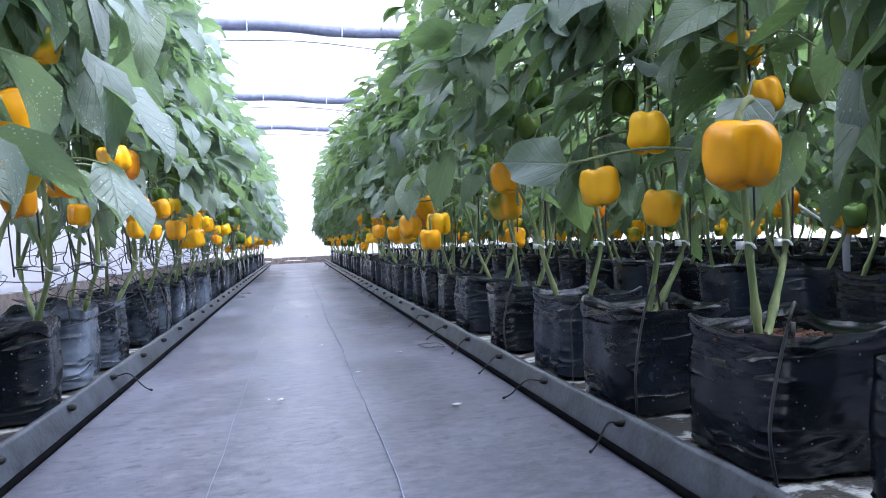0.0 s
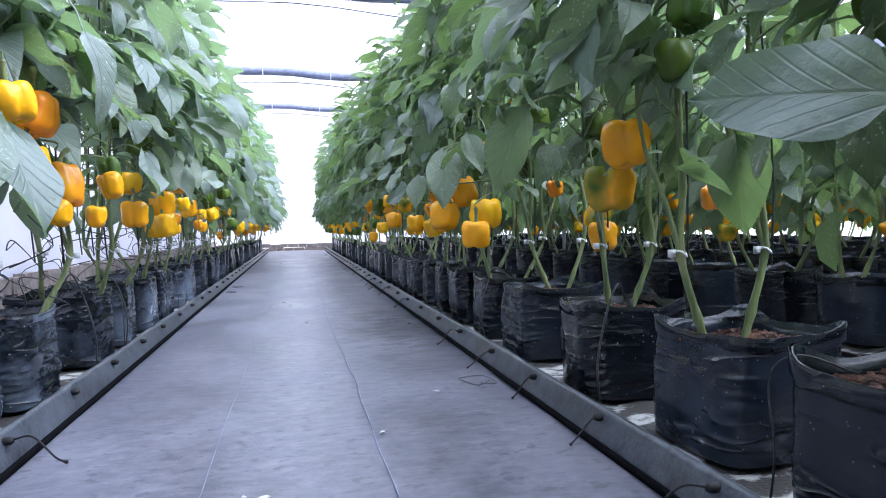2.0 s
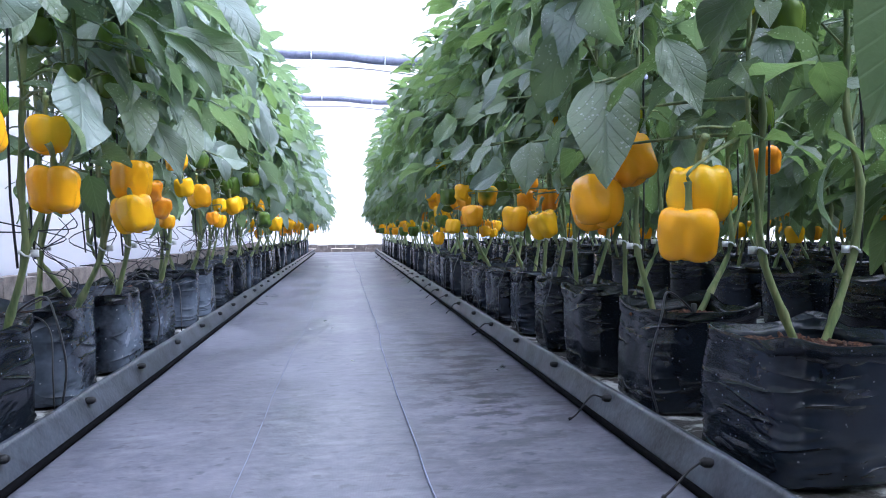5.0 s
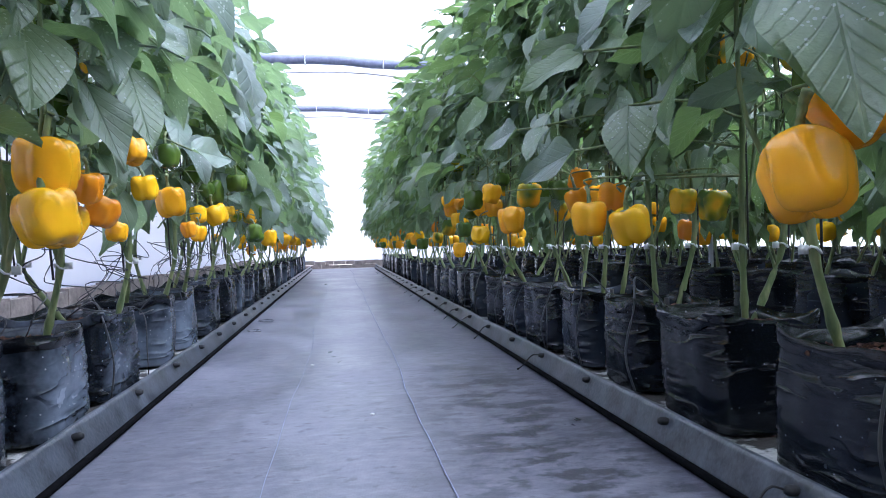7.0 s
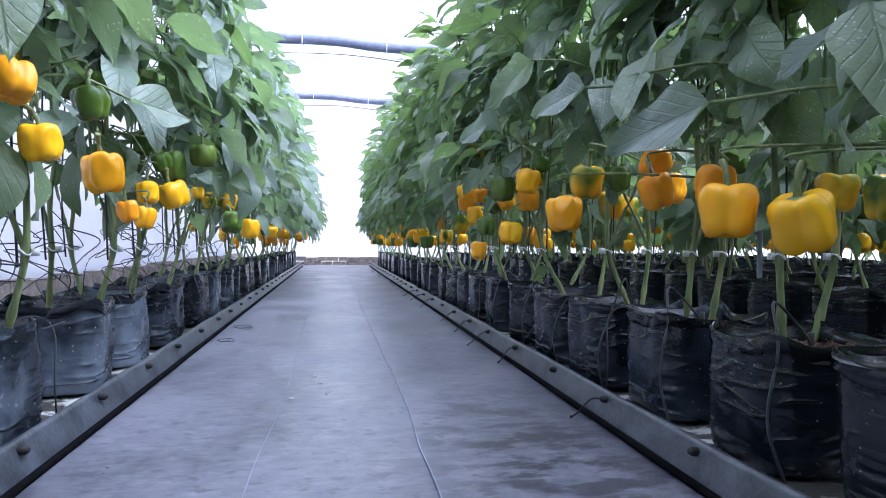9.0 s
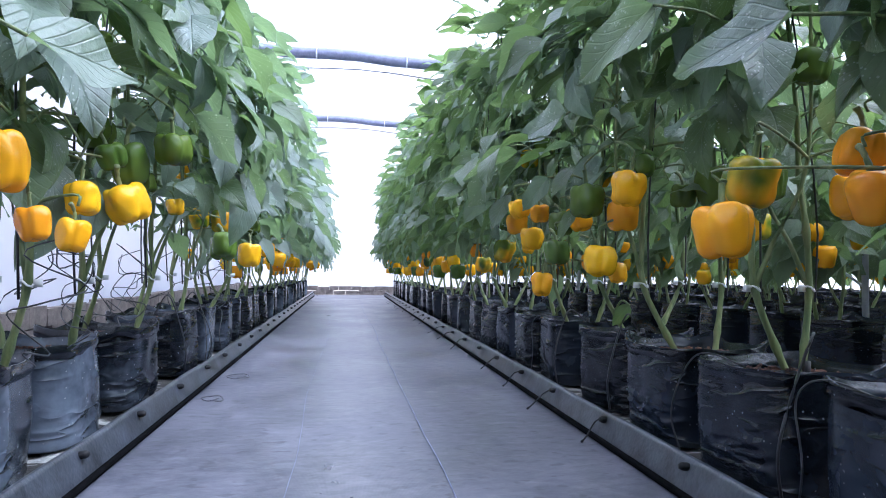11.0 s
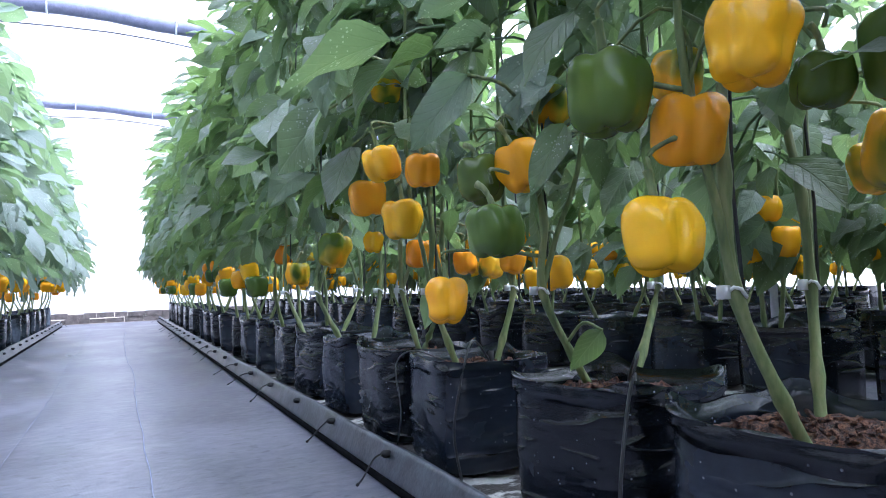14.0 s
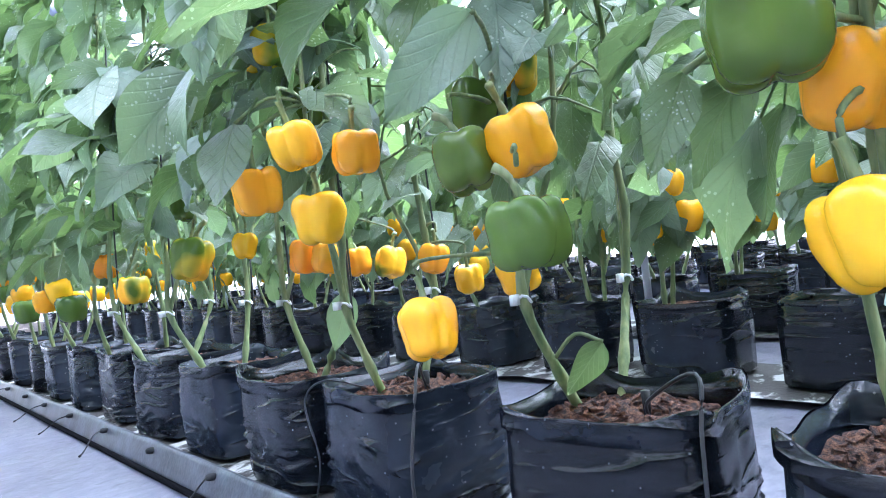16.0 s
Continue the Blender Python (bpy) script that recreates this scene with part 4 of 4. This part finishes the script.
fruit(1.07, 8.79, 0.99, "Y", 0.98)
fruit(1.22, 8.88, 1.165, "T", 1.0)
fruit(1.86, 9.15, 1.16, "Y", 1.0)
fruit(1.56, 8.21, 1.10, "O", 0.96)
fruit(1.77, 7.74, 1.04, "T", 0.78)
fruit(1.87, 7.60, 1.01, "T", 0.89)
fruit(1.98, 8.05, 0.88, "O", 0.70)
fruit(1.51, 8.65, 1.11, "O", 0.91)
fruit(1.56, 8.78, 1.26, "O", 0.91)
fruit(1.04, 11.27, 1.29, "Y", 0.78)
fruit(1.14, 11.13, 1.25, "O", 0.70)
fruit(1.14, 11.72, 1.22, "O", 0.92)
fruit(1.16, 11.37, 1.09, "Y", 0.87)
fruit(1.04, 10.46, 0.96, "G", 0.82)
fruit(1.06, 10.80, 0.775, "Y", 0.73)
fruit(1.07, 9.88, 0.905, "Y", 0.82)
fruit(1.24, 10.61, 1.18, "Y", 0.82)
fruit(1.16, 10.72, 1.15, "G", 0.81)
fruit(1.14, 9.71, 1.25, "Y", 0.84)
fruit(1.22, 9.93, 1.14, "O", 0.83)
fruit(1.04, 9.98, 1.21, "G", 0.94)
fruit(1.66, 11.03, 0.85, "Y", 0.73)
fruit(1.28, 12.72, 1.04, "T", 1.03)
fruit(1.25, 13.51, 0.92, "T", 0.88)
fruit(1.25, 16.86, 0.93, "Y", 1.07)
fruit(1.25, 25.64, 0.98, "Y", 1.35)
fruit(1.35, 14.32, 1.10, "O", 0.83)
fruit(1.35, 16.93, 1.16, "O", 1.08)
fruit(1.35, 20.43, 1.14, "O", 1.27)
fruit(1.77, 9.78, 1.10, "T", 1.04)
fruit(1.66, 12.15, 0.98, "O", 0.69)
fruit(1.56, 9.66, 1.27, "G", 0.96)
fruit(1.98, 9.97, 1.10, "T", 0.81)
fruit(1.66, 12.31, 0.99, "O", 0.90)
fruit(2.08, 12.23, 0.92, "T", 0.82)
fruit(1.98, 12.36, 0.94, "O", 0.80)
fruit(1.87, 11.67, 0.92, "O", 0.68)
fruit(1.87, 11.47, 0.83, "Y", 0.62)
fruit(1.46, 12.52, 1.08, "Y", 0.62)
fruit(1.46, 9.79, 1.23, "G", 0.68)
fruit(-1.14, 2.53, 1.40, "Y", 1.15)
fruit(-1.14, 2.51, 1.21, "Y", 1.08)
fruit(-1.20, 2.70, 1.10, "O", 0.72)
fruit(-1.14, 3.06, 1.20, "O", 0.85)
fruit(-1.14, 3.27, 1.06, "Y", 0.58)
fruit(-1.14, 4.00, 1.42, "Y", 0.95)
fruit(-1.14, 4.24, 1.41, "O", 1.08)
fruit(-1.14, 4.18, 1.21, "Y", 0.80)
fruit(-1.14, 4.57, 1.14, "O", 1.05)
fruit(-1.14, 4.50, 1.01, "Y", 0.66)
fruit(-1.14, 5.08, 1.01, "Y", 0.60)
fruit(-1.14, 5.41, 1.20, "Y", 0.78)
fruit(-1.16, 5.46, 1.30, "G", 0.75)
fruit(-1.14, 5.87, 1.24, "Y", 0.78)
fruit(-1.11, 5.84, 1.03, "Y", 0.95)
fruit(-1.24, 7.16, 0.96, "Y", 1.02)
fruit(-1.14, 6.97, 1.17, "Y", 0.70)
fruit(-1.10, 6.73, 1.14, "Y", 1.02)
fruit(-1.07, 6.66, 0.955, "Y", 1.06)
fruit(-1.14, 7.33, 1.02, "O", 0.75)
fruit(-1.14, 7.17, 1.11, "O", 0.70)
fruit(-1.14, 7.53, 0.94, "Y", 0.50)
fruit(-1.14, 7.79, 1.34, "O", 0.75)
fruit(-1.14, 8.02, 1.18, "Y", 0.75)
fruit(-1.14, 8.50, 1.42, "G", 0.78)
fruit(-1.23, 8.93, 1.17, "Y", 0.98)
fruit(-1.14, 9.28, 0.97, "Y", 0.60)
fruit(-1.16, 9.42, 1.11, "Y", 0.66)
fruit(-1.07, 9.66, 1.11, "Y", 0.90)
fruit(-1.14, 9.66, 1.31, "G", 0.62)
fruit(-1.12, 9.83, 1.31, "G", 0.92)
fruit(-0.94, 9.82, 1.37, "G", 0.82)
fruit(-1.14, 8.99, 0.99, "O", 0.55)
fruit(-1.14, 10.70, 1.20, "T", 0.55)
fruit(-1.01, 11.45, 1.00, "G", 0.95)
fruit(-1.14, 12.11, 1.22, "T", 0.90)
fruit(-0.98, 12.50, 0.97, "Y", 1.00)
fruit(-1.14, 12.36, 1.21, "G", 0.80)
fruit(-1.10, 12.86, 1.31, "G", 1.15)
fruit(-1.14, 13.85, 1.28, "G", 0.85)
fruit(-1.14, 15.23, 1.08, "Y", 1.00)
fruit(-1.14, 16.74, 1.14, "Y", 1.15)
fruit(-1.14, 17.87, 1.09, "Y", 1.10)
fruit(-1.05, 19.31, 1.16, "Y", 1.15)
fruit(-1.05, 21.92, 1.20, "Y", 1.15)
fruit(-1.05, 22.85, 1.18, "Y", 1.10)
fruit(-1.05, 25.90, 1.05, "Y", 1.15)


spread = set()


def hero_leaf(base, tip, kind):
    """A large drooping leaf on the aisle side of a row, from its base to its tip, with its own petiole."""
    a, b = Vector(base), Vector(tip)
    plant = min(right_plants if a.x > 0 else left_plants, key=lambda p: abs(p[0] - a.y))[1]
    along = (b - a).normalized()
    face = Vector((-1 if a.x > 0 else 1, -0.9, 0.5)) + Vector([fruit_rng.uniform(-0.4, 0.4) for _ in range(3)])
    side = along.cross(face).normalized()
    up = side.cross(along)
    m = Matrix((side, along, up)).transposed().to_4x4()
    inv = plant.matrix_basis.inverted()
    spread.add(part("leaf", fruit_rng.choice(HERO[kind]), plant, {"P": "pale grey-green underside of a drooping leaf", "S": "leaf speckled with chalky white spray residue"}.get(kind, ""),
         inv @ Matrix.Translation(a) @ m @ Matrix.Scale(min(0.46, (b - a).length) / 0.35, 4)).name)
    foot = inv @ a
    stem = stem_near(plant, foot, -0.12, 0.15)
    pet = curve([stem, stem.lerp(foot, 0.5) + Vector((0, 0, 0.05)), foot], 4)
    part("petiole", mesh_of("petiole", *tube(pet, 0.0065, 5), STEM), plant)


hero_leaf((1.00, 5.68, 1.46), (0.95, 5.52, 0.98), "P")
hero_leaf((1.00, 6.16, 1.82), (0.95, 6.32, 1.40), "P")
hero_leaf((1.00, 4.05, 1.48), (0.95, 4.27, 1.08), "P")
hero_leaf((1.00, 6.74, 1.37), (0.95, 6.61, 1.06), "P")
hero_leaf((1.00, 7.35, 1.28), (0.93, 7.75, 1.14), "S")
hero_leaf((1.00, 5.80, 1.49), (0.95, 5.54, 1.03), "P")
hero_leaf((1.00, 2.10, 1.15), (0.95, 2.60, 1.18), "S")
hero_leaf((1.00, 3.19, 1.69), (0.95, 3.63, 1.42), "P")
hero_leaf((1.00, 8.36, 1.56), (0.95, 8.75, 1.46), "S")
hero_leaf((1.00, 10.18, 1.72), (0.95, 10.65, 1.61), "S")
hero_leaf((1.00, 11.43, 1.78), (0.95, 11.47, 1.57), "P")
hero_leaf((1.00, 10.50, 1.42), (0.95, 10.71, 1.25), "S")
hero_leaf((1.02, 10.10, 1.19), (0.97, 10.15, 1.03), "D")
hero_leaf((0.99, 9.14, 1.90), (0.88, 9.65, 1.63), "P")
hero_leaf((0.99, 7.80, 1.48), (0.88, 7.65, 1.24), "D")
hero_leaf((0.99, 13.00, 1.84), (0.88, 13.71, 1.62), "P")
hero_leaf((0.99, 11.80, 1.65), (0.88, 12.19, 1.41), "P")
hero_leaf((1.04, 11.64, 1.45), (0.94, 11.54, 1.14), "D")
hero_leaf((0.99, 3.43, 2.12), (0.88, 3.69, 1.97), "P")
hero_leaf((-1.04, 3.44, 1.34), (-0.94, 3.12, 0.86), "S")
hero_leaf((-1.04, 5.38, 1.66), (-0.94, 5.00, 1.30), "S")
hero_leaf((-1.04, 5.90, 1.46), (-0.94, 5.49, 1.00), "S")
hero_leaf((-1.04, 4.70, 1.62), (-0.94, 4.47, 1.41), "S")
hero_leaf((-1.04, 7.06, 1.82), (-0.94, 6.86, 1.38), "S")
hero_leaf((-1.04, 6.43, 1.56), (-0.94, 6.19, 1.20), "P")
hero_leaf((-1.04, 8.08, 2.10), (-0.94, 8.11, 1.89), "S")
hero_leaf((-1.04, 6.92, 1.49), (-0.94, 6.91, 1.13), "S")
hero_leaf((-1.04, 7.43, 1.67), (-0.94, 7.28, 1.25), "P")
hero_leaf((-1.04, 8.69, 1.49), (-0.94, 9.10, 1.44), "S")
hero_leaf((-1.04, 12.04, 2.12), (-0.94, 12.34, 1.84), "S")
hero_leaf((-1.04, 3.67, 1.31), (-0.94, 3.52, 0.86), "S")
hero_leaf((-1.04, 2.87, 1.63), (-0.94, 3.06, 1.38), "S")
hero_leaf((0.94, 7.05, 1.67), (0.72, 7.20, 1.50), "P")
hero_leaf((1.04, 13.20, 1.86), (0.86, 13.50, 1.60), "P")
hero_leaf((0.99, 12.76, 1.91), (0.86, 12.40, 1.50), "P")
hero_leaf((-1.04, 12.67, 2.12), (-0.80, 12.90, 1.90), "S")
hero_leaf((-1.04, 13.30, 1.77), (-0.80, 13.60, 1.35), "S")
hero_leaf((-1.04, 12.20, 1.62), (-0.80, 12.50, 1.20), "S")
hero_leaf((-1.04, 13.40, 1.98), (-0.80, 13.60, 1.75), "S")
hero_leaf((1.60, 10.70, 0.66), (1.54, 10.80, 0.53), "D")
hero_leaf((1.52, 11.80, 0.84), (1.50, 11.88, 0.62), "D")


def clear_fruit_view():
    """Removes loose leaves between the camera's path and the fruit, to fit its view."""
    for _, plant in right_plants + left_plants:
        at = plant.matrix_basis.translation
        # two slanting directions from a fruit back towards the camera
        ways = [Vector((-a if at.x > 0 else a, -b, 0)).normalized() for a, b in ((0.5, 0.85), (0.3, 0.95))]
        near = [f for f in hung if abs(f.y - at.y) < 1.6 and (f.x > 0) == (at.x > 0)]
        for o in list(plant.children):
            if not o.name.startswith("leaf") or o.name in spread:
                continue
            c = plant.matrix_basis @ o.matrix_basis @ Vector((0, 0.27, 0))
            for f, way in [(f, way) for f in near for way in ways]:
                t = max(0.0, min(1.0, (c - f).dot(way)))
                if t > 0.03 and (c - f - way * t).length < 0.20:
                    bpy.data.objects.remove(o)
                    break


clear_fruit_view()


# ---- posts ----
def post(x, y):
    root = thing("support_post", pose(x, y, 0), "slim galvanised steel support post with a diagonal brace", "post", "support posts")
    part("tube", mesh_of("tube", *tube([(0, 0, 0), (0, 0, 2.5), (0, 0, 5.5)], 0.030, 14), STEEL), root)
    part("brace", mesh_of("brace", *tube([(0, 0.02, 0.75), (-0.05, 0.85, 1.25), (-0.1, 1.4, 1.6)], 0.014, 8), STEEL), root)
    part("foot", mesh_of("foot", *box(-0.09, -0.09, 0, 0.09, 0.09, 0.03), STEEL, False), root)


for y in (-3.2, 4.6, 12.4, 20.2, 27.6):
    post(4.75, y)

# ---- edging pegs and drip tubes ----
peg_rng = random.Random(61)


def peg(x, y, side):
    """Rubber-headed peg through the edging, with a loose black tie."""
    root = thing("edging_peg", pose(x, y, 0.095), "black rubber peg with loose tie on the edging strip", "peg", "pegs of the edging")
    head = [(side * 0.03, 0, 0.0), (side * 0.0, 0, 0.004), (-side * 0.022, 0, 0.006), (-side * 0.034, 0, 0.006)]
    part("head", mesh_of("head", *tube(head, [0.008, 0.017, 0.017, 0.010], 10), RUBBER), root)
    if peg_rng.random() < (0.8 if side > 0 else 0.06):
        dy, dx = peg_rng.uniform(-0.14, 0.08), -side * peg_rng.uniform(0.15, 0.26)
        tie = curve([(-side * 0.03, 0, 0.01), (dx * 0.45, dy * 0.35, peg_rng.uniform(-0.02, 0.02)), (dx * 0.8, dy * 0.8, -0.062), (dx, dy, -0.085)], 5)
        part("tie", mesh_of("tie", *tube(tie, [0.0042] * (len(tie) - 2) + [0.008, 0.006], 6), RUBBER), root)


for k in range(-2, 34):
    peg(RIGHT_KERB + 0.035, 2.05 + 0.80 * k + peg_rng.uniform(-0.04, 0.04), 1)
    peg(LEFT_KERB - 0.035, 2.45 + 0.80 * k + peg_rng.uniform(-0.04, 0.04), -1)


def drip_tube(x, y, side):
    """Thin black tube rising from the bed over the rim into the peat, with its stake."""
    root = thing("drip_tube", pose(x, y, BED), "thin black drip irrigation tube running into a grow bag", "drip tube", "drip tubes")
    a, b = peg_rng.uniform(-0.16, 0.16), peg_rng.uniform(-0.12, 0.12)
    line = curve([(-side * 0.31, -0.36, 0.02), (-side * (0.32 + abs(b) * 0.3), -0.34 + a * 0.4, 0.22), (-side * 0.26, -0.30 + a * 0.5, 0.45), (-side * 0.18, -0.22 + a, 0.52 + abs(a) * 0.7), (-side * 0.02, -0.08, 0.46), (side * 0.03, -0.04, 0.40)], 6)
    part("hose", mesh_of("hose", *tube(line, 0.0052, 6), TUBE), root)
    part("stake", mesh_of("stake", *tube([(side * 0.03, -0.04, 0.36), (side * 0.03, -0.04, 0.42), (side * 0.03, -0.04, 0.47)], [0.006, 0.012, 0.014], 6), RUBBER), root)
    if peg_rng.random() < 0.6:
        loop = curve([(-side * 0.33, 0.26, 0.0), (-side * (0.34 + b * 0.2), 0.22 + b, 0.2), (-side * 0.31, 0.28, 0.40), (-side * 0.24, 0.24, 0.47), (-side * 0.1, 0.17, 0.42)], 6)
        part("feeder", mesh_of("feeder", *tube(loop, 0.0038, 5), TUBE), root)


for y in RIGHT_BAGS:
    if peg_rng.random() < 0.6:
        drip_tube(RIGHT_ROW, y, 1)
for y in LEFT_BAGS:
    if peg_rng.random() < 0.7:
        drip_tube(LEFT_ROW, y, -1)


def pipe_line(name, x, z):
    pts = [(x + 0.012 * noise.noise((y * 0.7, x, 0)), y, z + 0.01 * noise.noise((y * 0.9, x, 4))) for y in [BACK + 1 + 0.25 * i for i in range(int((ROW_END - BACK - 1) / 0.25))]]
    single(name, mesh_of(name, *tube(pts, 0.017, 7), TUBE), "black irrigation pipe lying along the bags", "pipe")


pipe_line("irrigation_pipe", RIGHT_KERB + 0.12, BED + 0.02)
pipe_line("irrigation_pipe", LEFT_KERB - 0.12, BED + 0.02)


# ---- tangled loose strings under the left row ----
def loose_string(x, y):
    pts = [(x, y, 0.5)]
    for i in range(7):
        pts.append((x + peg_rng.uniform(-0.14, 0.14), y + peg_rng.uniform(-0.22, 0.22), 0.52 + 0.07 * i + peg_rng.uniform(-0.06, 0.1)))
    single("loose_string", mesh_of("loose_string", *tube(curve(pts, 5), 0.0032, 4), TUBE), "thin black string hanging in slack loops among stems", "string", "slack strings")


for y in LEFT_BAGS:
    for i in range(4):
        loose_string(LEFT_ROW + peg_rng.uniform(-0.3, 0.4), y + peg_rng.uniform(-0.35, 0.35))

def loose_wire(x, y, spread):
    """Thin grey wire lying in loops on the floor by the edging."""
    pts = [(x, y, 0.012)]
    for i in range(6):
        a = i * 1.1 + peg_rng.uniform(-0.3, 0.3)
        pts.append((x + spread * 0.6 * math.cos(a), y + spread * math.sin(a) + 0.03 * i, 0.010 + 0.006 * (i % 2)))
    single("loose_wire", mesh_of("loose_wire", *tube(curve(pts, 6), 0.004, 5), WIRE), "thin grey wire lying in loose loops on the floor", "wire", "loose wires")


loose_wire(0.95, 4.75, 0.16)
loose_wire(-1.02, 11.2, 0.12)
loose_wire(-1.00, 12.1, 0.15)

# ---- threads and scraps on the floor ----
for x, w, r in ((0.235, 0.06, 0.0030), (-0.40, 0.05, 0.0013)):
    pts = [(x + w * (noise.noise((y * 0.35, x, 2)) + 0.25 * noise.noise((y * 1.9, x, 7))), y, 0.0015 + 0.0035 * noise.noise((y * 0.8, x, 4))) for y in [BACK + 1 + 0.2 * i for i in range(170)]]
    single("seam_thread", mesh_of("seam_thread", *tube(pts, r, 4), THREAD), "pale blue marker thread woven into the ground cover", "thread")


def scrap(x, y, s):
    vs = [(s * math.cos(a) * peg_rng.uniform(0.6, 1.1), s * math.sin(a) * peg_rng.uniform(0.4, 0.8), peg_rng.uniform(0, 0.007)) for a in [i * math.pi / 4 for i in range(8)]] + [(0, 0, 0.009)]
    single("scrap", mesh_of("scrap", vs, [(i, (i + 1) % 8, 8) for i in range(8)] + [tuple(range(8))[::-1]], PAPER), "small white petal scrap lying on the floor", "scrap", "scraps on the floor", m=pose(x, y, 0.006))


scrap(0.67, 4.66, 0.025)
scrap(0.286, 4.02, 0.022)
scrap(-0.20, 3.42, 0.03)
scrap(-0.27, 3.44, 0.012)
scrap(0.70, 2.95, 0.03)
scrap(0.01, 7.62, 0.018)
scrap(-0.35, 9.1, 0.02)
scrap(0.1, 5.3, 0.014)
